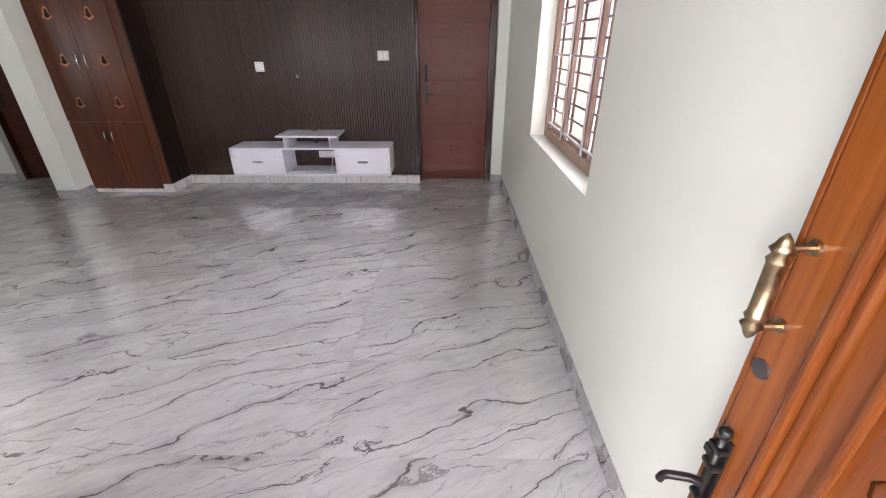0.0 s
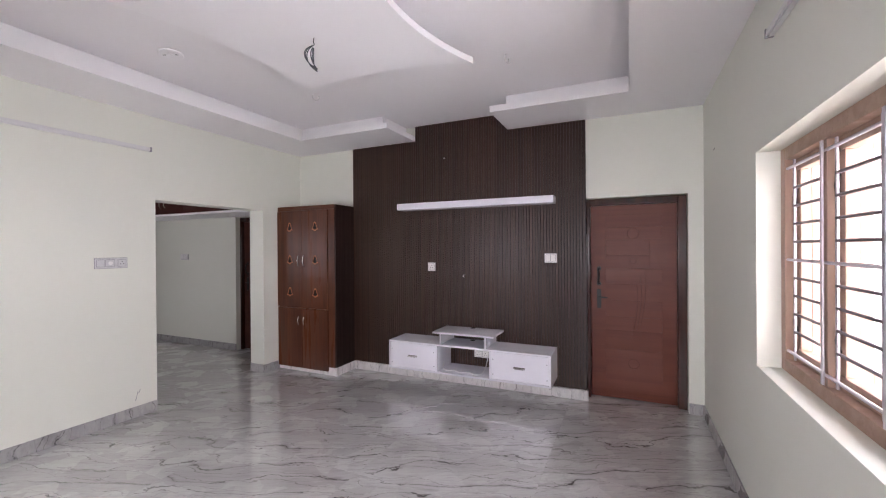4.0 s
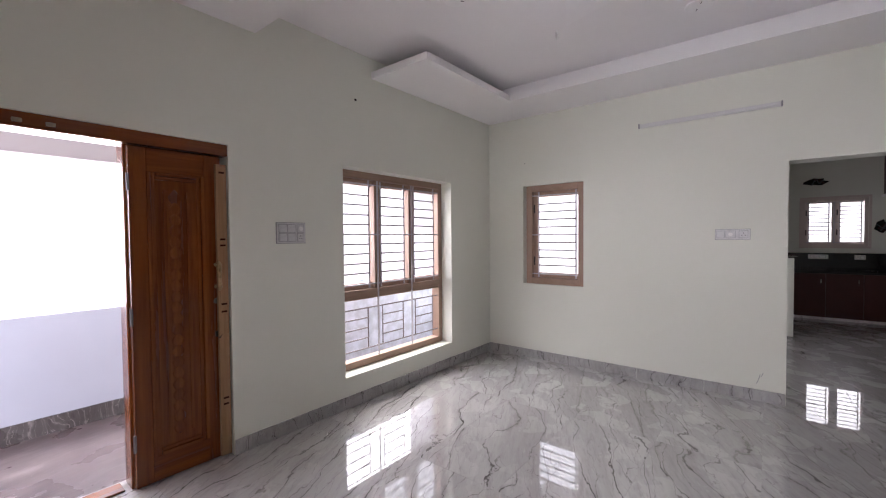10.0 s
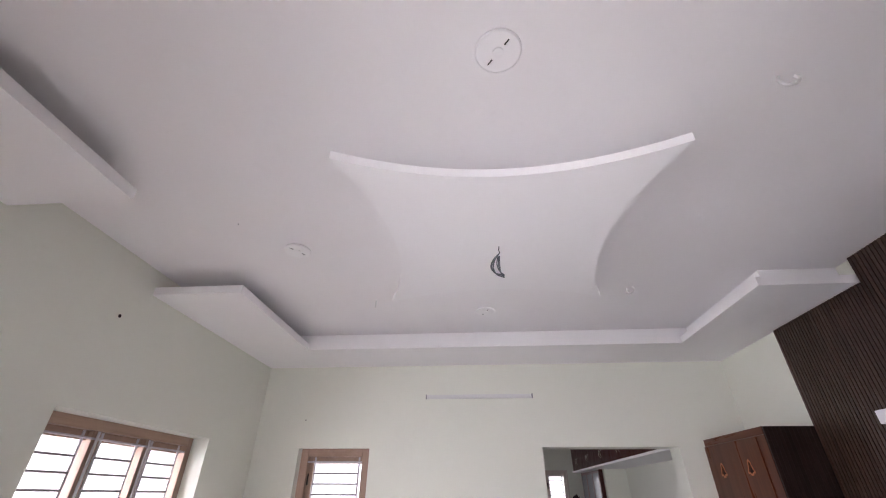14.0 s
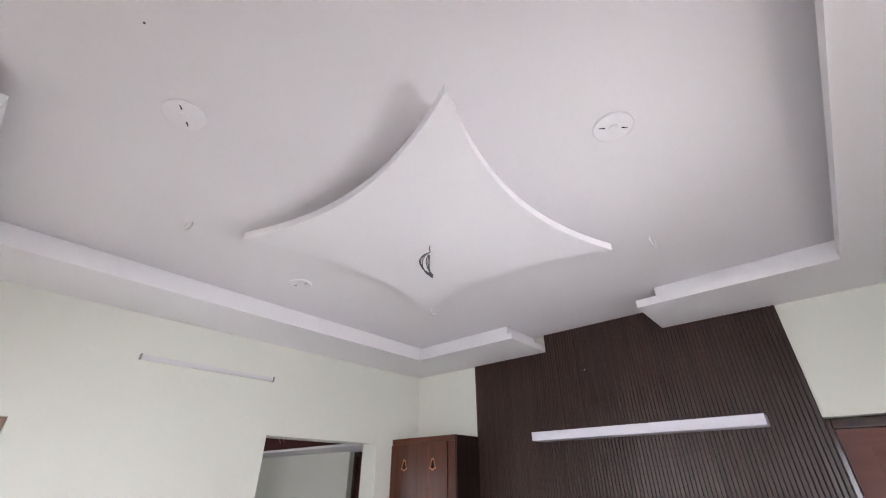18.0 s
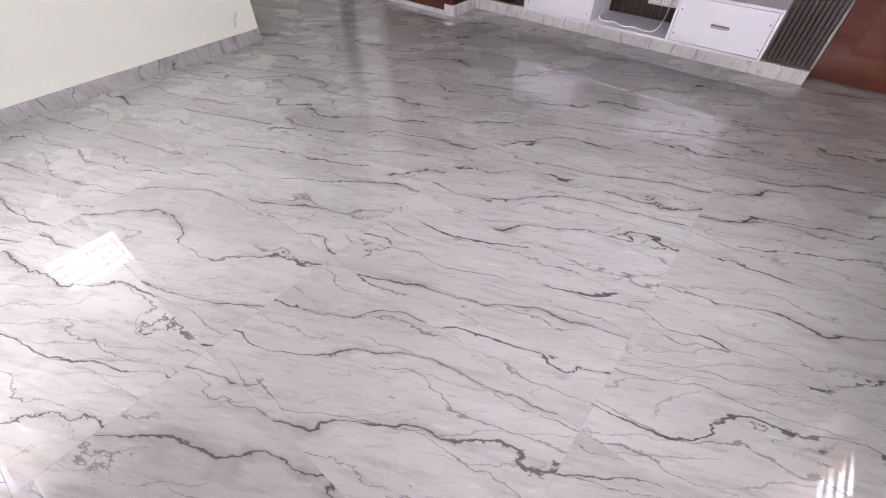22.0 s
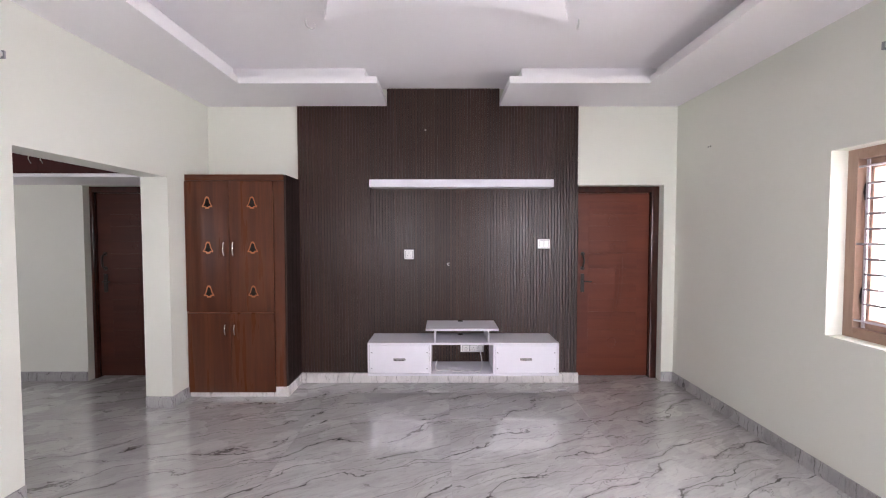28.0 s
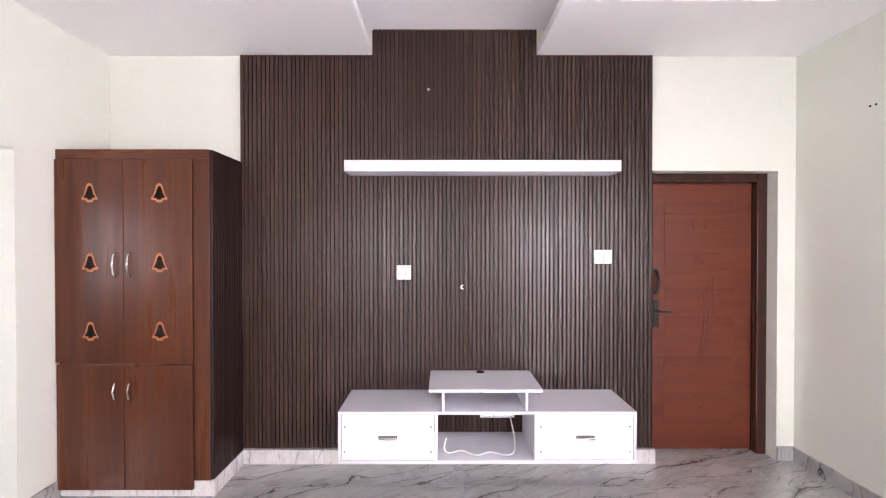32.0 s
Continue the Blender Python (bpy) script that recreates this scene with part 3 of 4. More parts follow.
    return th


casement_window("window_1", lambda u, d, z: (u, 0.405 - d, z), WIN[0], WIN[1], WIN[2], WIN[3], 3, "brown wooden window with a pale steel ladder grill", transom=(0.895, 0.985), hinge_low=False)
casement_window("window_2", lambda u, d, z: (-3.962 - d, u, z), SMALL[0] + 0.022, SMALL[1], SMALL[2], SMALL[3], 1, "small brown wooden window with steel grill", ft=0.075)
casement_window("window_3", lambda u, d, z: (1.10 + d, u, z), SIDE[0], SIDE[1], SIDE[2], SIDE[3], 3, "brown wooden side window with opened sashes and a pale steel ladder grill", hinge_low=False, sashes=True, gap=0.042)
# Never in view; added as the opening for skylight_dining.
casement_window("window_5", lambda u, d, z: (u, 2.20 - d, z), *DWIN, 3, "brown wooden dining window with a pale steel ladder grill")
kitchen_window = casement_window("window_4", lambda u, d, z: (DIN_X - 0.02 - d, u, z), *KWIN, 2, "kitchen window with pale brown frame and grill", ft=0.05, bars=9, wood_v=M_WLIT, wood_h=M_WLIT, reb=0.03)

for y0, y1, z0, z1 in ((KWIN[0] - 0.035, KWIN[1] + 0.035, KWIN[3], KWIN[3] + 0.035), (KWIN[0] - 0.035, KWIN[1] + 0.035, KWIN[2] - 0.035, KWIN[2]), (KWIN[0] - 0.035, KWIN[0], KWIN[2], KWIN[3]), (KWIN[1], KWIN[1] + 0.035, KWIN[2], KWIN[3])):
    part("architrave", box(DIN_X + 0.0005, DIN_X + 0.016, y0, y1, z0, z1, 0.002), M_WLIT, kitchen_window, "architrave in the brightened frame tone")

# ---- main door bay ----
main_frame = thing("door_1", (0.4, 0.42, 0), "varnished teak main door frame around an open doorway", "door frame", kind="structure")
part("head", box(MAIN[0], MAIN[1], 0.36, 0.535, 2.018, 2.094, 0.006), M_TEAKX, main_frame)
part("jamb", box(-0.18, -0.105, 0.34, 0.46, 0.0, 2.018, 0.006), M_TEAK, main_frame)
part("jamb", box(0.92, 0.985, 0.34, 0.46, 0.0, 2.018, 0.006), M_TEAK, main_frame)
part("side_panel", box(MAIN[0] + 0.001, -0.18, 0.38, 0.42, 0.0, 2.018, 0.004), M_TEAK, main_frame)
part("threshold", box(-0.075, 0.92, 0.34, 0.45, 0.0, 0.012, 0.003), M_TEAKX, main_frame)
for hx in (0.20, 0.32):
    part("tower_bolt", box(hx - 0.018, hx + 0.018, 0.53, 0.545, 2.04, 2.06, 0.003), M_BRASS, main_frame, "small brass bolt keeper")


def door_leaf(name, to, W, H, label, group, big_latch):
    """A carved teak leaf. to(u, d, z): u from the hinge, d out of the shown face."""
    th = thing(name, to(W / 2, -0.02, 0.01), label, "door leaf", group)

    def blk(nm, u0, u1, d0, d1, z0, z1, mat, bev=0.004, parent=th, lab=""):
        p, q = to(u0, d0, z0), to(u1, d1, z1)
        return part(nm, box(min(p[0], q[0]), max(p[0], q[0]), min(p[1], q[1]), max(p[1], q[1]), z0, z1, bev), mat, parent, lab)

    s = 0.088
    blk("stile", 0, s, -0.04, 0, 0.012, H, M_TEAK)
    blk("stile", W - s, W, -0.04, 0, 0.012, H, M_TEAK)
    blk("rail", s, W - s, -0.04, 0, 0.012, 0.16, M_TEAKX)
    blk("rail", s, W - s, -0.04, 0, H - 0.14, H, M_TEAKX)
    z0, z1 = 0.16, H - 0.14
    pn = blk("panel", s, W - s, -0.034, -0.016, z0, z1, M_TEAK)
    for u, d in ((s, 0.008), (s + 0.0225, -0.004), (W - s - 0.022, 0.008), (W - s - 0.0445, -0.004)):
        blk("moulding", u, u + 0.022, -0.016, d, z0, z1, M_TEAK, 0.008, pn)
    for z, d in ((z0, 0.008), (z1 - 0.022, 0.008), (z0 + 0.0225, -0.004), (z1 - 0.0445, -0.004)):
        blk("moulding", s + 0.045, W - s - 0.045, -0.016, d, z, z + 0.022, M_TEAKX, 0.008, pn)
    # carved band of leaves down the middle
    c = W / 2
    for u in (c - 0.072, c + 0.054):
        blk("fillet", u, u + 0.018, -0.016, -0.002, z0 + 0.1, z1 - 0.1, M_TEAK, 0.006, pn)
    n = 22
    for k in range(n):
        zc = z0 + 0.14 + (z1 - z0 - 0.28) * k / (n - 1)
        bmc = bmesh.new()
        r = bmesh.ops.create_uvsphere(bmc, u_segments=10, v_segments=6, radius=1)
        for v in bmc.verts:
            x, y, z = v.co
            taper = 1.0 - 0.8 * max(z, 0)
            p = to(c - 0.009 + x * 0.036 * taper, -0.016 + y * 0.0055, zc + z * 0.046)
            v.co = p
        part("carved_leaf", bmc, M_TEAK, pn, smooth=True)
    # brass pull, lock and bolt
    hu = W - 0.027
    prof = [(0.003, 0), (0.009, 0.009), (0.012, 0.018), (0.018, 0.026), (0.011, 0.034), (0.017, 0.044), (0.0135, 0.050), (0.014, 0.142), (0.017, 0.148), (0.011, 0.158), (0.018, 0.166), (0.012, 0.174), (0.009, 0.183), (0.002, 0.193)]
    hd = part("pull_handle", lathe(prof, to(hu, 0.05, 1.130)), M_BRASS, th, "antique brass pull handle", True)
    for z in (1.154, 1.299):
        part("handle_arm", tube([to(hu, 0.05, z), to(hu, 0.02, z), to(hu, 0.0, z)], 0.0055), M_BRASS, hd)
        part("rose", tube([to(hu, 0.0, z), to(hu, 0.006, z)], 0.013, 16), M_BRASS, hd)
    part("lock", tube([to(hu, -0.004, 1.06), to(hu, 0.005, 1.06)], 0.019, 18), M_STEEL, th, "round steel lock cylinder")
    if big_latch:
        bt = blk("latch", hu - 0.016, hu + 0.012, 0, 0.006, 0.66, 0.88, M_BLACK, 0.002, th, "dark bronze sliding bolt")
        part("bolt_rod", tube([to(hu - 0.002, 0.016, 0.63), to(hu - 0.002, 0.016, 0.895)], 0.0085, 10), M_BLACK, bt, smooth=True)
        part("bolt_knob", lathe([(0.004, 0), (0.013, 0.004), (0.013, 0.018), (0.009, 0.024), (0.003, 0.027)], to(hu - 0.002, 0.016, 0.885)), M_BLACK, bt, smooth=True)
        for z in (0.70, 0.80, 0.85):
            blk("staple", hu - 0.020, hu + 0.016, 0.0065, 0.028, z, z + 0.014, M_BLACK, 0.004, bt)
        part("bolt_handle", tube(smooth_line([to(hu - 0.002, 0.022, 0.745), to(hu + 0.004, 0.040, 0.752), to(hu + 0.012, 0.062, 0.748), to(hu + 0.022, 0.084, 0.738), to(hu + 0.026, 0.090, 0.718)], 4), 0.0095, 8), M_BLACK, bt, smooth=True)
        blk("catch", hu + 0.004, hu + 0.030, 0.004, 0.020, 0.815, 0.835, M_BLACK, 0.003, bt)
    else:
        bt = blk("latch", hu - 0.014, hu + 0.02, 0, 0.01, 0.82, 0.86, M_BLACK, 0.003, th, "dark iron latch")
        part("latch_arm", tube([to(hu + 0.015, 0.012, 0.865), to(hu + 0.02, 0.018, 0.855), to(hu + 0.022, 0.024, 0.838), to(hu, 0.026, 0.815)], 0.006), M_BLACK, bt)
    part("edge_strip", box(*sorted((to(W + 0.001, 0, 0)[0], to(W + 0.012, -0.04, 0)[0])), *sorted((to(W + 0.001, 0, 0)[1], to(W + 0.012, -0.04, 0)[1])), 0.012, H - 0.02, 0.002), M_TEAK, th)
    for z in (0.28, 1.02, 1.80):
        part("hinge", tube([to(-0.004, 0.004, z - 0.05), to(-0.004, 0.004, z + 0.05)], 0.008), M_STEEL, th, "dark steel hinge")
    return th


door_leaf("main_door_leaf", lambda u, d, z: (0.90 - d, 0.475 + u, z), 0.505, 2.01, "carved varnished teak door leaf opened against the side wall", "main door leaves", True)
lf = door_leaf("main_door_leaf", lambda u, d, z: (-0.118 - u, 0.505 + d, z), 0.49, 2.01, "carved varnished teak door leaf folded back in its bay", "main door leaves", False)
stp = part("cover_strip", box(-0.646, -0.580, 0.509, 0.535, 0.02, 1.96, 0.003), M_TEAKEDGE, lf, "bare pale meeting strip with marks")
for z in (0.36, 0.40, 0.98, 1.03, 1.42, 1.46, 1.90):
    part("tape_mark", box(-0.632, -0.598, 0.535, 0.5365, z, z + 0.012), M_FRAMEDK, stp)

# ---- bedroom door and dining door ----
def moulded_door(name, x0, x1, ztop, yf, label, group, skin, handle_left=True):
    th = thing(name, ((x0 + x1) / 2, yf, 0), label, "door", group, "structure")
    part("jamb", box(x0, x0 + 0.03, yf, yf + 0.10, 0, ztop, 0.004), M_FRAMEDK, th, "dark brown varnished jamb")
    part("jamb", box(x1 - 0.075, x1, yf, yf + 0.10, 0, ztop, 0.006), M_FRAMEDK, th, "dark brown varnished jamb")
    part("head", box(x0 + 0.03, x1 - 0.075, yf, yf + 0.10, ztop - 0.065, ztop, 0.006), M_FRAMEDK, th)
    a, b, y = x0 + 0.033, x1 - 0.078, yf + 0.055
    leaf = part("leaf", box(a, b, y, y + 0.032, 0.012, ztop - 0.068, 0.003), skin, th, "moulded door leaf with pressed fields")
    # pressed fields with grooves between
    u0, u1 = a + 0.145, b - 0.13
    zs = [0.20, 0.52, 0.72, 0.86, 1.03, 1.20, 1.36, 1.50, 1.66, 1.79, 1.92]
    for k, (p, q) in enumerate(zip(zs, zs[1:])):
        part("pressed_panel", box(u0, u1 - (0.11 if k in (4, 6, 7) else 0), y - 0.0022, y + 0.001, p + 0.0025, q - 0.0025, 0.002), skin, leaf)
    for zc, r in ((1.72, 0.055), (1.44, 0.03), (0.38, 0.05)):
        ring = [(u0 + (u1 - u0) * 0.5 + r * math.cos(t), y - 0.005, zc + r * math.sin(t)) for t in [2 * math.pi * i / 20 for i in range(21)]]
        part("pressed_ring", tube(ring, 0.003, 6), skin, leaf)
    for off in (0.0, 0.05, -0.05):
        cur = [(u0 + (u1 - u0) * (0.55 + off * 1.4) + 0.05 * math.sin(2.2 * i / 12), y - 0.006, 0.72 + off + 0.55 * i / 12) for i in range(13)]
        part("pressed_curve", tube(cur, 0.003, 6), skin, leaf)
    hx = a + 0.08 if handle_left else b - 0.035
    pl = part("lock_plate", box(hx - 0.02, hx + 0.02, y - 0.012, y, 0.94, 1.14, 0.004), M_BLACK, th, "black lever lock plate")
    part("lever", tube([(hx, y - 0.012, 1.06), (hx, y - 0.05, 1.06), (hx + 0.02, y - 0.055, 1.06), (hx + 0.085, y - 0.055, 1.058)], 0.008), M_BLACK, pl)
    pu = part("pull", tube([(hx, y, 1.20), (hx - 0.005, y - 0.035, 1.22), (hx, y - 0.05, 1.28), (hx - 0.005, y - 0.035, 1.34), (hx, y, 1.36)], 0.011), M_BLACK, th, "black ornamental pull handle")
    for z in (1.20, 1.36):
        part("rose", tube([(hx, y - 0.008, z), (hx, y, z)], 0.022, 14), M_BLACK, pu)
    return th


moulded_door("door_2", DOOR[0] + 0.002, DOOR[1] - 0.002, 2.086, 5.555, "closed red brown moulded door in a dark frame", "moulded doors", M_DOORRED)
# The dining door's weaker light is painted into its skin.
moulded_door("door_3", -5.268, -4.352, 2.088, 5.555, "closed red brown moulded door, shade in its colour, beside the dining wall", "moulded doors", M_DOORSHADE)

lin = thing("door_lining", (-0.047, 5.5, 0), "dark brown door lining with wrinkled protective film", "door lining", kind="structure")
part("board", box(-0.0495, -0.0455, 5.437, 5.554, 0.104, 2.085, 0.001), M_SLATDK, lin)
part("film", box(-0.0453, -0.0438, 5.440, 5.478, 0.24, 1.72), M_FILM, lin, "glossy wrinkled film")

# ---- slatted wall panel ----
P0, P1, PY = -2.98, -0.05, 5.435
pan = thing("slatted_wall_panel", ((P0 + P1) / 2, YT, 0.1), "dark walnut brown slatted feature panel on the wall", "wall panel")
bm = box(P0, P1, 5.452, YT - 0.0005, 0.105, SOFFIT - 0.002)
add_box(bm, -2.043, -0.874, 5.452, YT - 0.0005, SOFFIT - 0.002, CEIL - 0.002)
part("backing", bm, M_SLATBACK, pan, "black backing between the slats")
N = 96
pitch = (P1 - P0) / N
slat_mesh = {}
rs = random.Random(5)
for i in range(N):
    x = P0 + (i + 0.5) * pitch
    tall = -2.043 < x < -0.874
    if tall not in slat_mesh:
        bm = bmesh.new()
        h = (CEIL if tall else SOFFIT) - 0.003 - 0.106
        add_box(bm, -pitch * 0.385, pitch * 0.385, 0, 0.016, -h / 2, h / 2, 0.002)
        me = bpy.data.meshes.new("slat")
        bm.to_mesh(me)
        bm.free()
        me.materials.append(M_SLAT)
        slat_mesh[tall] = (me, h)
    me, h = slat_mesh[tall]
    ob = new("slat", me)
    ob.parent = pan
    ob.location = Vector((x, PY + rs.uniform(0, 0.0006), 0.106 + h / 2)) - PLACE[pan]

# ---- tall bell-cut cabinet ----
CX0, CX1, CYF = -3.917, -2.975, 5.058
cab = thing("tall_cabinet", ((CX0 + CX1) / 2, 5.25, 0.1), "tall red brown cabinet with bell cut-outs in its doors", "cabinet")
part("carcass", box(CX0, CX1, CYF + 0.002, YT - 0.001, 0.10, 2.142, 0.003), M_CAB, cab)
part("top_rail", box(CX0, CX1, CYF - 0.014, CYF + 0.0015, 2.085, 2.142, 0.003), M_CABH, cab)
part("stile", box(-3.076, CX1, CYF - 0.012, CYF + 0.0015, 0.10, 2.0845, 0.003), M_CAB, cab)


def bell_pts(cx, cz, s):
    prof = [(0, 0.062), (0.012, 0.058), (0.02, 0.045), (0.028, 0.015), (0.036, -0.012), (0.052, -0.034), (0.046, -0.043), (0.026, -0.042), (0.016, -0.058)]
    right = [(cx + x * s, cz + z * s) for x, z in prof]
    left = [(cx - x * s, cz + z * s) for x, z in prof[1:]]
    return right + left[::-1]


def sheet_with_holes(x0, x1, z0, z1, y0, y1, holes):
    """A board in the x-z plane with shaped holes cut through."""
    bm = bmesh.new()
    edges = []
    for loop in [[(x0, z0), (x1, z0), (x1, z1), (x0, z1)], *holes]:
        vs = [bm.verts.new((x, y0, z)) for x, z in loop]
        edges += [bm.edges.new((vs[i], vs[(i + 1) % len(vs)])) for i in range(len(vs))]
    bmesh.ops.triangle_fill(bm, use_beauty=True, use_dissolve=False, edges=edges)
    r = bmesh.ops.extrude_face_region(bm, geom=list(bm.faces))
    bmesh.ops.translate(bm, vec=(0, y1 - y0, 0), verts=[g for g in r["geom"] if isinstance(g, bmesh.types.BMVert)])
    bmesh.ops.recalc_face_normals(bm, faces=bm.faces)
    return bm


def ribbon(loop_in, loop_out, y0, y1):
    bm = bmesh.new()
    n = len(loop_in)
    rings = [[bm.verts.new((x, y, z)) for x, z in lp] for lp, y in ((loop_in, y1), (loop_in, y0), (loop_out, y0), (loop_out, y1))]
    for a, b in zip(rings, rings[1:] + rings[:1]):
        for k in range(n):
            bm.faces.new((a[k], a[(k + 1) % n], b[(k + 1) % n], b[k]))
    bmesh.ops.recalc_face_normals(bm, faces=bm.faces)
    return bm


def bow_handle(parent, x, z, h, y):
    pts = [(x, y, z - h / 2), (x, y - 0.02, z - h * 0.36), (x, y - 0.03, z), (x, y - 0.02, z + h * 0.36), (x, y, z + h / 2)]
    return part("handle", tube(pts, 0.0062, 8), M_CHROME, parent, "chrome bow handle", True)


for x0, x1, hx in ((-3.913, -3.499, -3.545), (-3.495, -3.080, -3.468)):
    cx = -3.70 if hx < -3.5 else -3.275
    bells = [(cx, 1.873), (cx, 1.446), (cx, 1.026)]
    dr = part("door", sheet_with_holes(x0, x1, 0.833, 2.080, CYF - 0.022, CYF, [bell_pts(bx, bz, 0.9) for bx, bz in bells]), M_CAB, cab, "red brown door with three bell cut-outs")
    for bx, bz in bells:
        part("bell_edge", ribbon(bell_pts(bx, bz, 0.70), bell_pts(bx, bz, 0.98), CYF - 0.0245, CYF - 0.0225), M_BELL, dr, "routed orange bell outline")
        part("bell_hollow", box(bx - 0.06, bx + 0.06, CYF - 0.0045, CYF - 0.0005, bz - 0.068, bz + 0.07), M_DARK, dr, "dark hollow behind the cut-out")
    bow_handle(dr, hx + (0.0 if hx < -3.5 else 0.012), 1.435, 0.15, CYF - 0.022)
    lo = part("lower_door", box(x0, x1, CYF - 0.022, CYF, 0.047, 0.818, 0.003), M_CAB, cab)
    bow_handle(lo, hx + (0.0 if hx < -3.5 else 0.012), 0.66, 0.115, CYF - 0.022)
for x in (-3.914, -3.079):
    part("door_edging", box(x - 0.0015, x + 0.0015, CYF - 0.024, CYF - 0.0225, 0.835, 2.08), M_CABEDGE, cab)
part("door_edging", box(-3.914, -3.079, CYF - 0.024, CYF - 0.0225, 0.824, 0.829), M_CABEDGE, cab)
# slatted flank of the cabinet; its shade is put into a darker walnut
fl = part("flank_backing", box(CX1, CX1 + 0.004, CYF - 0.01, PY - 0.002, 0.105, 2.14), M_SLATBACK, cab)
bm = box(0, 0.014, -0.0142, 0.0142, -1.017, 1.017, 0.002)
fme = bpy.data.meshes.new("slat")
bm.to_mesh(fme)
bm.free()
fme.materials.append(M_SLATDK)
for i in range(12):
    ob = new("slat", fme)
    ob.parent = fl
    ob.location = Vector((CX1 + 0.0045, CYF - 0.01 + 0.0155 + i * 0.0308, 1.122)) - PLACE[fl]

# ---- floating shelf and television unit ----
sh = thing("wall_shelf", (-1.275, YT, 2.045), "long white floating wall shelf", "shelf")
part("front_board", box(-2.201, -0.35, 5.26, 5.276, 2.047, 2.122, 0.0015), M_LAM, sh)
part("bottom_board", box(-2.201, -0.35, 5.2765, 5.4345, 2.047, 2.062, 0.001), M_LAM, sh)
part("top_board", box(-2.201, -0.35, 5.2765, 5.4345, 2.107, 2.122, 0.001), M_LAM, sh)
for x in (-2.201, -0.365):
    part("end_board", box(x, x + 0.015, 5.2765, 5.4345, 2.0625, 2.1065), M_LAM, sh)

TY0, TY1 = 5.045, 5.4345
tv = thing("television_unit", (-1.27, 5.24, 0.2), "white laminate wall-hung television unit with two drawers", "TV unit")
for x0, x1 in ((-2.19, -1.576), (-0.976, -0.344)):
    part("top_board", box(x0, x1, TY0, TY1, 0.508, 0.526, 0.001), M_LAM, tv)
    part("bottom_board", box(x0, x1, TY0, TY1, 0.205, 0.223, 0.001), M_LAM, tv)
    part("side_board", box(x0, x0 + 0.018, TY0, TY1, 0.2235, 0.5075, 0.001), M_LAM, tv)
    part("side_board", box(x1 - 0.018, x1, TY0, TY1, 0.2235, 0.5075, 0.001), M_LAM, tv)
    dw = part("drawer_front", box(x0 + 0.021, x1 - 0.021, TY0 + 0.004, TY0 + 0.022, 0.2265, 0.5045, 0.0015), M_LAM, tv, "white drawer front")
    cx = (x0 + x1) / 2
    part("handle", tube([(cx - 0.05, TY0 + 0.004, 0.365), (cx - 0.048, TY0 - 0.02, 0.365), (cx, TY0 - 0.024, 0.365), (cx + 0.048, TY0 - 0.02, 0.365), (cx + 0.05, TY0 + 0.004, 0.365)], 0.006), M_CHROME, dw, "chrome drawer handle")
    part("handle_plate", box(cx - 0.058, cx + 0.058, TY0 + 0.001, TY0 + 0.004, 0.355, 0.375, 0.001), M_STEEL, dw)
    for sx in (x0 + 0.04, x1 - 0.04):
        for sz in (0.275, 0.43):
            part("screw_cap", tube([(sx, TY0 + 0.0035, sz), (sx, TY0 + 0.0045, sz)], 0.005, 10), M_BLACK, dw)
part("middle_shelf", box(-1.5755, -0.9765, TY0, TY1, 0.508, 0.526, 0.001), M_LAM, tv)
part("middle_floor", box(-1.5755, -0.9765, TY0, TY1, 0.205, 0.223, 0.001), M_LAM, tv)
for x in (-1.548, -1.03):
    part("upright", box(x, x + 0.016, TY0 + 0.01, TY1, 0.5265, 0.643, 0.001), M_LAM, tv)
part("raised_top", box(-1.63, -0.925, TY0, TY1, 0.6435, 0.663, 0.0015), M_LAM, tv)
for z, y in ((0.6635, 5.395), (0.5265, 5.385)):
    part("cable_grommet", lathe([(0.030, 0), (0.030, 0.002), (0.022, 0.0022), (0.0, 0.0022)], (-1.28, y, z)), M_DARK, tv, "dark cable grommet")

cb = thing("loose_cable", (-1.3, 5.2, 0.225), "white power cable lying loose in the television unit", "cable")
pts = [(-1.52, 5.12, 0.33), (-1.535, 5.12, 0.26), (-1.50, 5.13, 0.229), (-1.42, 5.16, 0.229), (-1.33, 5.10, 0.229), (-1.24, 5.14, 0.229), (-1.15, 5.10, 0.229), (-1.09, 5.13, 0.236), (-1.07, 5.22, 0.29), (-1.085, 5.37, 0.40), (-1.085, 5.415, 0.372)]


part("cord", tube(smooth_line(pts), 0.0045, 8), M_WIREW, cb, smooth=True)


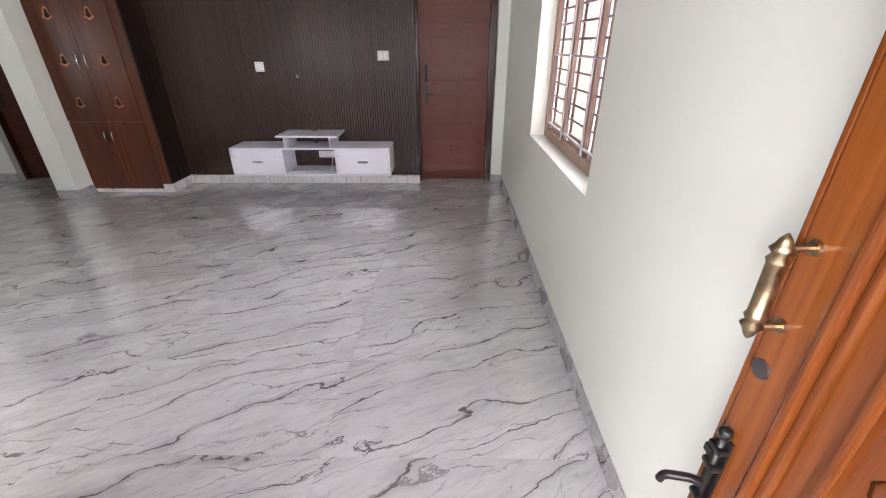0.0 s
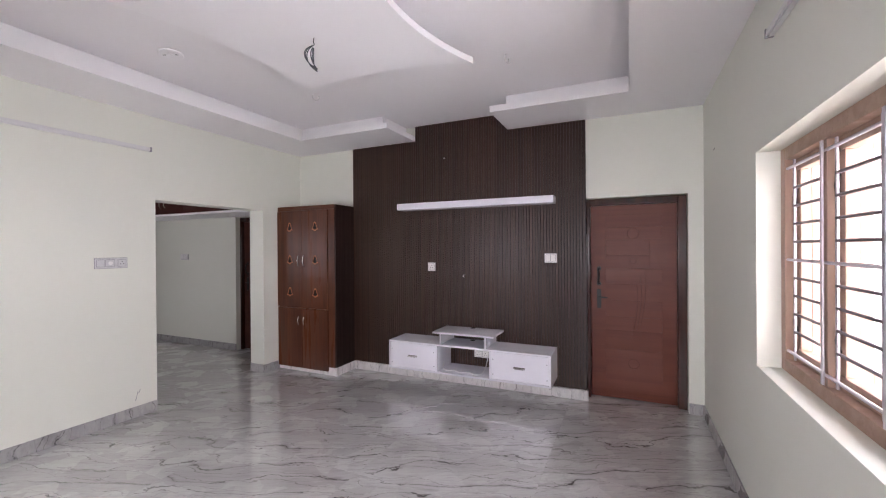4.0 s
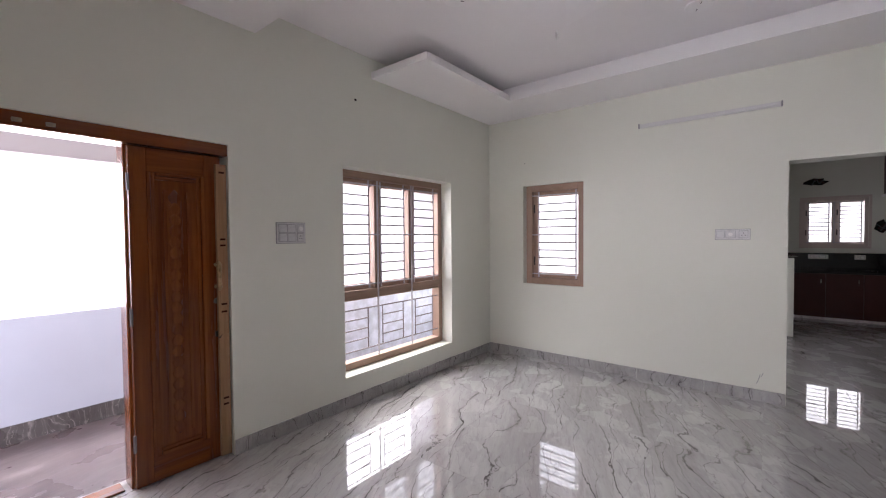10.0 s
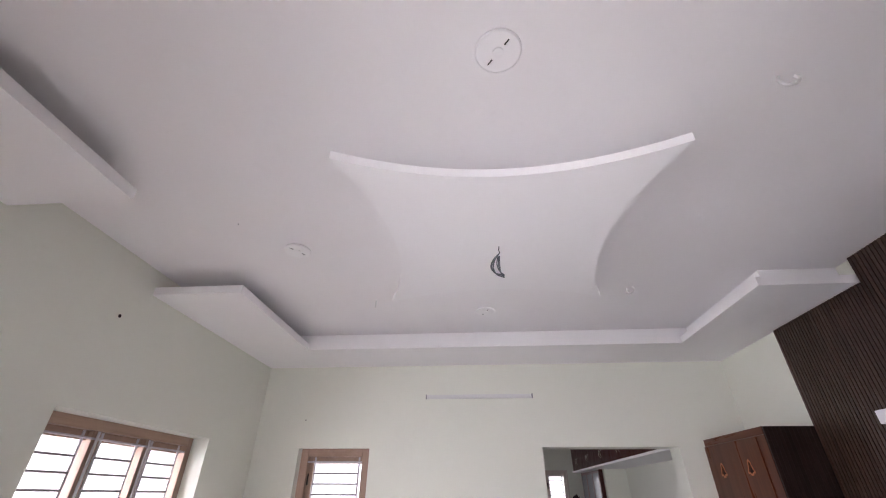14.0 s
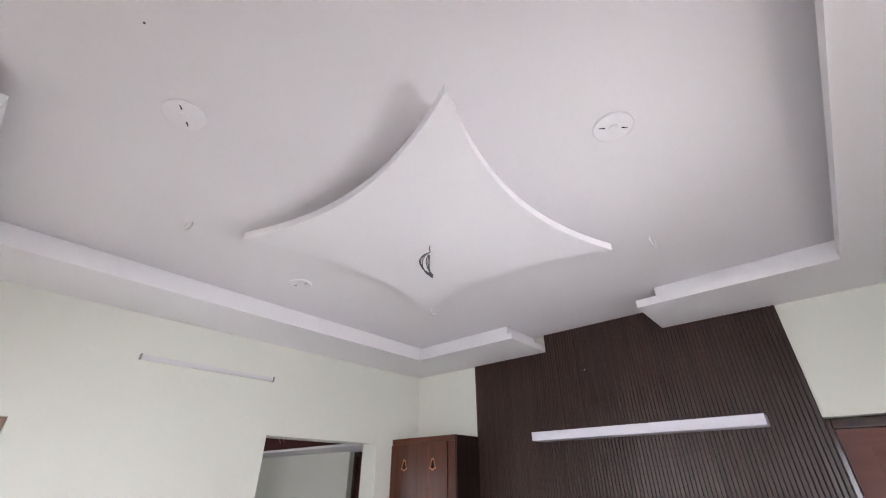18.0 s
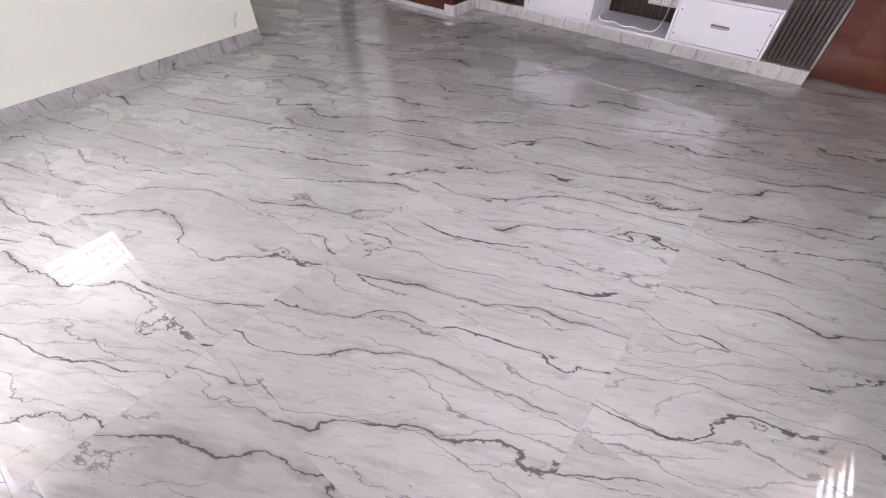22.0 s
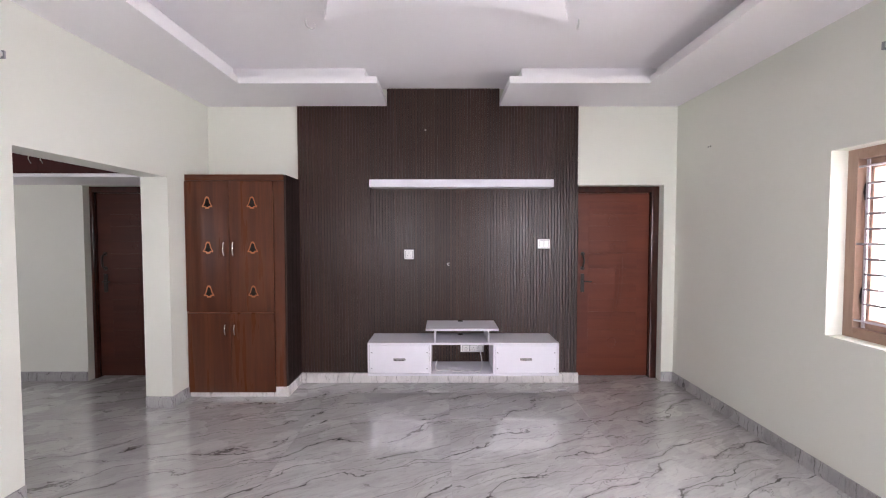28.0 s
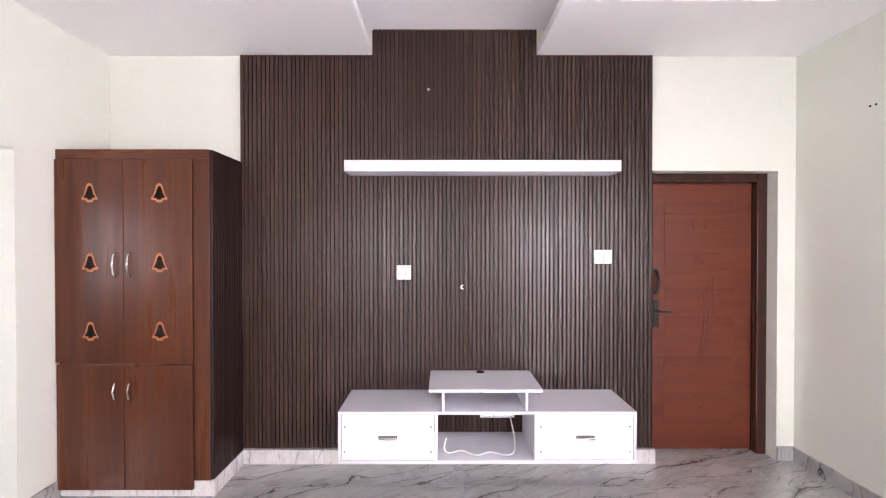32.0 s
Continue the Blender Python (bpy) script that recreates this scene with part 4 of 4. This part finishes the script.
# ---- switches, sockets, tube lights ----
def plate(name, to, w, h, label, rockers, face=M_PLAST):
    """A wall plate with rockers: (u, v, kind) in plate fractions."""
    th = thing(name, to(0, 0, 0), label, "switch", "wall plates")

    def blk(nm, u0, u1, d0, d1, v0, v1, mat, bev=0.002, parent=th):
        p, q = to(u0, d0, v0), to(u1, d1, v1)
        return part(nm, box(*sorted((p[0], q[0])), *sorted((p[1], q[1])), *sorted((p[2], q[2])), bev), mat, parent)

    blk("back_box", -w / 2 - 0.0035, w / 2 + 0.0035, 0, 0.004, -h / 2 - 0.0035, h / 2 + 0.0035, M_PLASTG, 0.001)
    blk("frame", -w / 2, w / 2, 0.0042, 0.010, -h / 2, h / 2, face, 0.003)
    for u, v, uw, vh, kind in rockers:
        blk("rocker_gap", (u - uw / 2) * w - 0.0035, (u + uw / 2) * w + 0.0035, 0.0101, 0.0108, (v - vh / 2) * h - 0.0035, (v + vh / 2) * h + 0.0035, M_PLASTG, 0.0)
        c = blk("rocker" if kind == "r" else "socket", (u - uw / 2) * w, (u + uw / 2) * w, 0.0102, 0.0145, (v - vh / 2) * h, (v + vh / 2) * h, face, 0.0015)
        if kind == "s":
            for du, dv in ((-0.18, -0.15), (0.18, -0.15), (0, 0.2)):
                s = 0.0035
                blk("pin_hole", (u + du * uw) * w - s, (u + du * uw) * w + s, 0.0146, 0.0152, (v + dv * vh) * h - s, (v + dv * vh) * h + s, M_BLACK, 0.0, c)
        if kind == "k":
            p = to(u * w, 0.0145, v * h)
            q = to(u * w, 0.024, v * h)
            part("regulator_knob", tube([p, q], 0.016, 16), M_PLAST, c)
    return th


plate("wall_socket", lambda u, d, v: (-1.819 + u, PY - 0.001 - d, 1.361 + v), 0.098, 0.098, "white square wall socket on the slatted panel", [(0, 0, 0.72, 0.72, "s")])
plate("wall_switch", lambda u, d, v: (-0.405 + u, PY - 0.001 - d, 1.472 + v), 0.125, 0.095, "white wall switch plate on the slatted panel", [(-0.2, 0, 0.36, 0.7, "r"), (0.2, 0, 0.36, 0.7, "r")])
plate("wall_socket", lambda u, d, v: (-1.155 + u, PY - 0.001 - d, 0.368 + v), 0.24, 0.078, "white double socket behind the television unit", [(-0.27, 0, 0.3, 0.7, "s"), (0.06, 0, 0.3, 0.7, "s"), (0.36, 0, 0.18, 0.7, "r")])
plate("wall_switch", lambda u, d, v: (XL + d, 3.112 + u, 1.472 + v), 0.255, 0.090, "long white switch plate with regulator and socket", [(-0.34, 0, 0.22, 0.66, "r"), (-0.05, 0, 0.26, 0.66, "k"), (0.32, 0, 0.24, 0.66, "s")], M_PLATE)
plate("wall_switch", lambda u, d, v: (-1.105 - u, YF + d, 1.51 + v), 0.235, 0.152, "large white switch board beside the main door", [(-0.30, 0.22, 0.26, 0.36, "r"), (0.0, 0.22, 0.26, 0.36, "r"), (0.31, 0.22, 0.22, 0.36, "k"), (-0.30, -0.22, 0.26, 0.36, "r"), (0.0, -0.22, 0.26, 0.36, "r"), (0.31, -0.22, 0.22, 0.36, "s")], M_PLATE)
plate("wall_switch", lambda u, d, v: (-6.51 + u, DIN_Y - d, 1.465 + v), 0.20, 0.09, "white switch plate on the dining wall", [(-0.25, 0, 0.36, 0.7, "r"), (0.25, 0, 0.36, 0.7, "s")])


def tube_light(x, s, y0, y1, z):
    th = thing("tube_light", (x, (y0 + y1) / 2, z), "slim white unlit tube light batten on the wall", "light", "tube lights")
    part("batten", box(*sorted((x, x + s * 0.022)), y0 + 0.012, y1 - 0.012, z - 0.02, z + 0.02, 0.003), M_TUBE, th)
    part("diffuser", box(*sorted((x + s * 0.0225, x + s * 0.034)), y0 + 0.014, y1 - 0.014, z - 0.014, z + 0.014, 0.005), M_TUBE, th)
    for y in (y0, y1 - 0.0115):
        part("end_cap", box(*sorted((x, x + s * 0.036)), y, y + 0.0115, z - 0.022, z + 0.022, 0.003), M_PLASTG, th)
    return th


tube_light(XL, 1, 2.328, 3.452, 2.57)
tube_light(XR, -1, 2.312, 3.442, 2.61)


# ---- ceiling fittings ----
def light_point(x, y, turn):
    th = thing("ceiling_light_cover", (x, y, CEIL), "round white ceiling cover plate with slots", "ceiling plate", "ceiling cover plates")
    part("disc", lathe([(0.084, 0), (0.087, -0.004), (0.087, -0.010), (0.081, -0.014), (0.03, -0.0115), (0.0, -0.0115)], (x, y, CEIL - 0.0005), seg=36), M_TRIM, th, smooth=False)
    part("boss", lathe([(0.020, 0), (0.020, -0.004), (0.016, -0.0045), (0.0, -0.0035)], (x, y, CEIL - 0.0118), seg=20), M_TRIM, th)
    for k in (-1, 1):
        ca, sa = math.cos(turn), math.sin(turn)
        part("slot", tube([(x + k * 0.036 * ca, y + k * 0.036 * sa, CEIL - 0.0122), (x + k * 0.062 * ca, y + k * 0.062 * sa, CEIL - 0.0112)], 0.0035, 6), M_BLACK, th)
    return th


light_point(-2.813, 2.968, 0.4)
light_point(-0.316, 2.98, 0.65)
light_point(-1.668, 1.694, -0.6)


def curl(x, y, a):
    th = thing("ceiling_wire_stub", (x, y, CEIL), "short curled white wire stub on the ceiling", "wire", "ceiling wire stubs")
    ca, sa = math.cos(a), math.sin(a)
    pts = [(x - 0.03 * ca, y - 0.03 * sa, CEIL), (x - 0.033 * ca, y - 0.033 * sa, CEIL - 0.03), (x - 0.015 * ca, y - 0.015 * sa, CEIL - 0.052), (x + 0.015 * ca, y + 0.015 * sa, CEIL - 0.052), (x + 0.033 * ca, y + 0.033 * sa, CEIL - 0.03), (x + 0.022 * ca, y + 0.022 * sa, CEIL - 0.012)]
    part("wire", tube(smooth_line(pts, 4), 0.006, 7), M_WIREW, th, smooth=True)


curl(-2.535, 2.04, 0.3)
curl(-2.40, 4.095, 0.6)
curl(-0.502, 4.11, 1.4)

wr = thing("hanging_wire", (-1.462, 3.022, 2.93), "coiled dark wires hanging from the ceiling star", "wire")
for bulge, back, drop in ((0.055, 0.012, 0.15), (0.046, 0.004, 0.16), (0.062, 0.022, 0.145)):
    hang = [(0.0, 2.93), (0.004, 2.905), (0.0, 2.885)]
    for i in range(1, 8):
        f = i / 8
        hang.append((bulge * math.sin(math.pi * f) ** 0.8, 2.885 - drop * f))
    hang += [(-0.02, 2.885 - drop * 1.03), (-0.004, 2.885 - drop * 0.92)]
    for i in range(1, 7):
        f = 1 - i / 7
        hang.append((back * math.sin(math.pi * f), 2.885 - drop * 0.9 * f))
    part("strand", tube(smooth_line([(-1.462 - 0.5 * h, 3.022 - 0.86 * h, z) for h, z in hang], 3), 0.0032, 6), M_WIRE, wr, smooth=True)

# small screw plugs and drill holes
def plug(name, p, q, r, mat, label, cat):
    tagged(part(name, tube([p, q], r, 12), mat), label, cat)


plug("drill_hole", (-1.742, YF + 0.0005, 2.669), (-1.742, YF + 0.002, 2.669), 0.012, M_DARK, "small dark drill hole in the cream wall", "hole")
plug("drill_hole", (XL + 0.0005, 1.05, 2.35), (XL + 0.002, 1.05, 2.35), 0.006, M_DARK, "small dark drill hole in the cream wall", "hole")
plug("screw_plug", (-1.644, PY - 0.004, 2.656), (-1.644, PY + 0.004, 2.656), 0.011, M_CHROME, "small metal screw plug in the slatted panel", "screw")
ring = [(-1.40 + 0.013 * math.cos(a), PY - 0.004, 1.258 + 0.013 * math.sin(a)) for a in [radians(80 + 20 * i) for i in range(11)]]
tagged(part("cable_outlet", tube([(-1.398, PY + 0.006, 1.271), *ring, (-1.398, PY + 0.006, 1.245)], 0.0045, 8), M_WIREW), "small white cable end looping out of the slatted panel", "cable")
plug("nail_hole", (-1.345, 1.446, CEIL - 0.002), (-1.345, 1.446, CEIL - 0.0005), 0.004, M_DARK, "small dark nail hole in the ceiling", "hole")
for y in (4.922, 4.955):
    plug("drill_hole", (XR - 0.002, y, 2.378), (XR - 0.0005, y, 2.378), 0.0065, M_DARK, "small dark drill hole in the side wall", "hole")

bm = bmesh.new()
for k, (dy, dz, ln) in enumerate(((0.0, 0.0, 0.05), (0.02, 0.03, 0.035), (-0.012, -0.035, 0.03))):
    tube([(XL + 0.0012, 3.31 + dy, 0.19 + dz), (XL + 0.0016, 3.318 + dy, 0.19 + dz + ln * 0.5), (XL + 0.0012, 3.322 + dy, 0.19 + dz + ln)], 0.0022, 6, bm)
tagged(part("wall_scuff", bm, M_PLASTG), "small grey scuff marks low on the cream wall", "scuff mark")

# ---- dining loft and kitchen ----
lo = thing("loft_cupboard", (-6.9, 5.2, 2.1), "red brown loft cupboard on a white slab above the dining wall", "cupboard")
part("slab", box(-9.9 + 0.45, -4.17, 4.86, DIN_Y - 0.001, 2.095, 2.125, 0.002), M_TRIM, lo, "white concrete slab")
part("carcass", box(-9.45, -4.17, 4.90, DIN_Y - 0.001, 2.126, 2.80), M_MAROON, lo)
for i in range(11):
    x = -9.44 + i * 0.4775
    d = part("door", box(x, x + 0.472, 4.881, 4.899, 2.13, 2.795, 0.003), M_MAROON, lo, "red brown loft door")
    part("handle", tube([(x + (0.42 if i % 2 == 0 else 0.05), 4.881, 2.22), (x + (0.42 if i % 2 == 0 else 0.05), 4.86, 2.25), (x + (0.42 if i % 2 == 0 else 0.05), 4.86, 2.30), (x + (0.42 if i % 2 == 0 else 0.05), 4.881, 2.33)], 0.006), M_CHROME, d)


def base_unit(x0, x1, y0, y1, facing, label, drawers):
    th = thing("kitchen_base_unit", ((x0 + x1) / 2, (y0 + y1) / 2, 0), label, "cabinet", "kitchen base units")
    part("plinth", box(x0 + 0.001, x1 - (0.022 if facing == "x" else 0.001), y0 + (0.022 if facing == "y" else 0.001), y1 - 0.001, 0, 0.045), M_SKIRTW, th, "pale marble plinth")
    part("carcass", box(x0 + 0.001, x1 - 0.02, y0 + (0.02 if facing == "y" else 0.001), y1 - 0.001, 0.0455, 0.80), M_MAROON, th)
    if facing == "x":
        part("door", box(x1 - 0.0195, x1, y0 + 0.004, y1 - 0.004, 0.050, 0.795, 0.003), M_MAROON, th, "maroon door")
        part("handle", tube([(x1, y1 - 0.06, 0.62), (x1 + 0.02, y1 - 0.06, 0.64), (x1 + 0.02, y1 - 0.06, 0.70), (x1, y1 - 0.06, 0.72)], 0.006), M_CHROME, th)
    else:
        zs = [0.050, 0.36, 0.60, 0.795] if drawers else [0.050, 0.795]
        for a, b in zip(zs, zs[1:]):
            part("drawer", box(x0 + 0.004, x1 - 0.004, y0, y0 + 0.0195, a, b - 0.005, 0.003), M_MAROON, th, "maroon drawer")
            cx = (x0 + x1) / 2
            part("handle", tube([(cx - 0.06, y0, b - 0.06), (cx - 0.05, y0 - 0.02, b - 0.06), (cx + 0.05, y0 - 0.02, b - 0.06), (cx + 0.06, y0, b - 0.06)], 0.006), M_CHROME, th)
    return th


for y0, y1 in ((2.30, 2.76), (2.76, 3.22), (3.22, 3.68), (3.68, 4.14), (4.14, 4.60), (4.60, 5.12)):
    base_unit(DIN_X, -8.90, y0, y1, "x", "dark maroon kitchen base unit under black granite", False)
base_unit(-8.50, -8.0, 5.12, 5.72, "y", "dark maroon kitchen drawer unit under black granite", True)
base_unit(-8.899, -8.501, 5.12, 5.72, "y", "dark maroon corner unit under black granite", False)
ct = prism([(DIN_X, 2.30), (-8.86, 2.30), (-8.86, 5.08), (-8.001, 5.08), (-8.001, 5.719), (DIN_X, 5.719)], 0.8005, 0.835)
tagged(part("kitchen_worktop", ct, M_GRAN), "polished black granite kitchen worktop", "worktop")
tagged(part("granite_splashback", box(DIN_X + 0.0005, DIN_X + 0.018, 2.30, 5.70, 0.8355, 1.13, 0.001), M_GRAN), "black granite splashback on the kitchen wall", "splashback")
for y, w in ((4.08, 0.36), (4.62, 0.18)):
    plate("wall_socket", lambda u, d, v, y=y: (DIN_X + 0.018 + d, y + u, 1.06 + v), w * 0.75, 0.075, "pale socket plate on the black splashback", [(-0.25, 0, 0.3, 0.6, "s"), (0.2, 0, 0.3, 0.6, "r")])
uc = thing("kitchen_wall_cupboard", (-8.3, 5.45, 1.2), "maroon wall cupboard with grey glazed doors", "cupboard")
part("carcass", box(-9.45, -8.001, 5.05, 5.719, 1.20, 2.09), M_MAROON, uc)
for i in range(3):
    x = -9.44 + i * 0.478
    d = part("door", box(x, x + 0.473, 5.03, 5.049, 1.203, 2.087, 0.003), M_MAROON, uc)
    part("door_glass", box(x + 0.05, x + 0.423, 5.027, 5.0295, 1.25, 2.04), M_FGLASS, d, "grey reflective glass")
    part("handle", tube([(x + 0.448, 5.03, 1.5), (x + 0.448, 5.012, 1.52), (x + 0.448, 5.012, 1.60), (x + 0.448, 5.03, 1.62)], 0.006), M_CHROME, d)
tagged(part("unit_side_board", box(-8.0, -7.976, 5.03, 5.0995, 0.0, 2.094), M_MAROON), "maroon end board beside the kitchen units", "board")


def wall_cavity(y, z, w, h, seed):
    th = thing("wall_cavity", (DIN_X, y, z), "rough dark hole in the kitchen wall with loose wires", "hole", "wall cavities")
    rg = random.Random(seed)
    pts = [(y + w * (0.7 + 0.5 * rg.random()) * math.cos(t), z + h * (0.7 + 0.5 * rg.random()) * math.sin(t)) for t in [2 * math.pi * i / 14 for i in range(14)]]
    bmx = bmesh.new()
    a = [bmx.verts.new((DIN_X + 0.001, p, q)) for p, q in pts]
    b = [bmx.verts.new((DIN_X + 0.012, y + (p - y) * 0.9, z + (q - z) * 0.9)) for p, q in pts]
    bmx.faces.new(a)
    bmx.faces.new(b)
    for i in range(14):
        bmx.faces.new((a[i], a[(i + 1) % 14], b[(i + 1) % 14], b[i]))
    bmesh.ops.recalc_face_normals(bmx, faces=bmx.faces)
    part("hollow", bmx, M_DARK, th)
    for k in range(3):
        q = [(DIN_X + 0.012 + 0.05 * math.sin(j / 2 + k), y + (rg.random() - 0.5) * w * 1.6, z + (rg.random() - 0.5) * h * 1.6) for j in range(5)]
        part("wire", tube(smooth_line(q, 4), 0.008, 6), M_MAROON if k == 1 else M_WIRE, th, smooth=True)


wall_cavity(4.03, 2.42, 0.16, 0.07, 2)
wall_cavity(4.87, 1.60, 0.09, 0.11, 4)
hw = thing("half_wall", (-8.1, 3.0, 0), "low pale partition wall with a black granite top", "partition", kind="structure")
part("body", box(-7.2, -7.08, 2.6, 3.66, 0, 1.13), M_WALL, hw)
part("cap", box(-7.22, -7.06, 2.6, 3.70, 1.131, 1.155, 0.002), M_GRAN, hw, "black granite cap")

# ---- porch and surroundings ----
struct("ground", box(-60, 60, -60, 60, -0.42, -0.40), M_GROUND, "pale sandy ground around the house", "ground")
struct("porch_floor", box(-4.6, 4.0, -1.25, 0.30, -0.20, -0.075), M_PORCH, "dark brown tiled porch floor", "floor")
struct("porch_parapet", box(-4.6, 4.0, -1.27, -1.12, -0.0745, 0.88, 0.006), M_PARAPET, "pale lavender grey porch parapet wall", "parapet")
struct("porch_skirting", box(-4.6, 4.0, -1.1195, -1.108, -0.0745, 0.065), M_DKMARB, "dark granite porch skirting", "skirting")
struct("porch_beam", box(-1.15, 4.0, -1.27, -1.05, 2.135, 3.0, 0.006), M_BEAM, "porch beam with its shade put into a dark mauve tone", "beam")
struct("porch_end_wall", box(-4.48, -4.32, -1.27, 0.2995, -0.2, 2.2), M_STUCCO, "rough grey stucco end wall beside the window", "wall")
struct("porch_side_wall", box(2.2, 2.35, -1.27, 0.2995, -0.2, 2.999), M_OUTW, "white plastered porch side wall", "wall")
# Out of view; added to block steep light from skylight_small.
struct("added_sunshade", box(-5.12, -4.1605, 0.80, 1.98, 2.21, 2.28, 0.004), M_OUTW, "unseen white sunshade added to cut light at the small window", "sunshade")
struct("porch_slab", box(-1.15, 4.0, -1.27, 0.2995, 3.0, 3.15), M_OUTW, "white porch ceiling slab", "slab")
struct("garden_wall", box(-4.6, -1.2, -0.62, -0.50, -0.2, 0.93, 0.006), M_FROST, "pale rough low wall outside the front window", "wall")


def backdrop(name, verts):
    bmx = bmesh.new()
    bmx.faces.new([bmx.verts.new(v) for v in verts])
    struct(name, bmx, M_SKYGLOW, "bright white overcast sky outside", "sky")


backdrop("backdrop_front", [(-12, -7, -0.4), (10, -7, -0.4), (10, -7, 9), (-12, -7, 9)])
backdrop("backdrop_side", [(6, -7, -0.4), (6, 60, -0.4), (6, 60, 9), (6, -7, 9)])
backdrop("backdrop_left", [(-12, -7, -0.4), (-12, 14, -0.4), (-12, 14, 9), (-12, -7, 9)])

# ---- skirtings and floor tiles ----
def skirting(name, axis, p0, p1, u0, u1, mat, label, step=0.6, h=0.102):
    th = thing(name, ((u0 + u1) / 2, (p0 + p1) / 2, 0) if axis == "x" else ((p0 + p1) / 2, (u0 + u1) / 2, 0), label, "skirting", kind="structure")
    n = max(1, round((u1 - u0) / step))
    for i in range(n):
        a, b = u0 + (u1 - u0) * i / n + 0.0015, u0 + (u1 - u0) * (i + 1) / n - 0.0015
        part("skirting_tile", box(a, b, p0, p1, 0.0005, h, 0.002) if axis == "x" else box(p0, p1, a, b, 0.0005, h, 0.002), mat, th)


T = 0.012
skirting("baseboard_right", "y", XR - T, XR - 0.0005, 1.05, YT, M_SKIRT, "grey marble skirting along the side wall")
skirting("baseboard_left", "y", XL + 0.0005, XL + T, YF, OPEN[0] - 0.0005, M_SKIRT, "grey marble skirting along the cream wall")
skirting("baseboard_pier", "y", XL + 0.0005, XL + T, OPEN[1] + 0.0005, 5.055, M_SKIRT, "grey marble skirting at the pier", 0.4)
skirting("baseboard_jamb", "x", OPEN[1] - T, OPEN[1] - 0.0005, -4.16, XL + T, M_SKIRT, "grey marble skirting in the opening", 0.4)
skirting("baseboard_front", "x", YF + 0.0005, YF + T, XL + T, MAIN[0] - 0.001, M_SKIRT, "grey marble skirting under the window")
skirting("baseboard_panel", "x", PY - 0.018, PY + 0.0155, -2.973, -0.03, M_SKIRTW, "white marble skirting below the slatted panel", 0.6)
skirting("baseboard_door", "x", YT - T, YT - 0.0005, DOOR[1], XR - T, M_SKIRT, "grey marble skirting beside the door", 0.4)
skirting("baseboard_cabinet", "x", 5.052, 5.064, -3.905, -2.976, M_SKIRTW, "white marble plinth below the cabinet", 0.5, 0.098)
skirting("baseboard_flank", "y", CX1 + 0.0005, CX1 + 0.022, 5.046, PY - 0.018, M_SKIRTW, "white marble plinth beside the cabinet", 0.4)
skirting("baseboard_dining", "x", DIN_Y - T, DIN_Y - 0.0005, -7.86, -5.27, M_SKIRT, "grey marble skirting on the dining wall")
skirting("baseboard_return", "y", -7.8595, -7.86 + T, 5.10, DIN_Y - T, M_SKIRT, "grey marble skirting beside the kitchen", 0.4)

floor = thing("floor", (-2, 3, 0), "glossy grey veined marble-look tile floor", "floor", kind="structure")
part("bed", prism([(-4.15, 0.30), (1.2, 0.30), (1.2, 5.9), (DIN_X - 0.1, 5.9), (DIN_X - 0.1, 2.15), (-4.15, 2.15)], -0.06, -0.0035), M_GROUT, floor, "grey grout bed")
tile_mesh = {}


def floor_tile(x0, x1, y0, y1):
    w, d = round(x1 - x0 - 0.0008, 4), round(y1 - y0 - 0.0008, 4)
    if (w, d) not in tile_mesh:
        bm = box(-w / 2, w / 2, -d / 2, d / 2, -0.006, 0.0, 0.0006)
        me = bpy.data.meshes.new("floor_tile")
        bm.to_mesh(me)
        bm.free()
        me.materials.append(M_TILE)
        tile_mesh[(w, d)] = me
    ob = new("floor_tile", tile_mesh[(w, d)])
    ob.parent = floor
    ob.location = Vector(((x0 + x1) / 2, (y0 + y1) / 2, 0)) - PLACE[floor]


xs = [x for x in [-0.205 + 1.2 * k for k in range(-8, 2)] if DIN_X < x < XR]
xs = [DIN_X] + xs + [XR]
ys = [0.42] + [0.95 + 0.6 * k for k in range(0, 8)] + [5.72]
for xa, xb in zip(xs, xs[1:]):
    for ya, yb in zip(ys, ys[1:]):
        if xb < -3.9 and yb < 2.2:
            continue
        floor_tile(xa, xb, ya, yb)
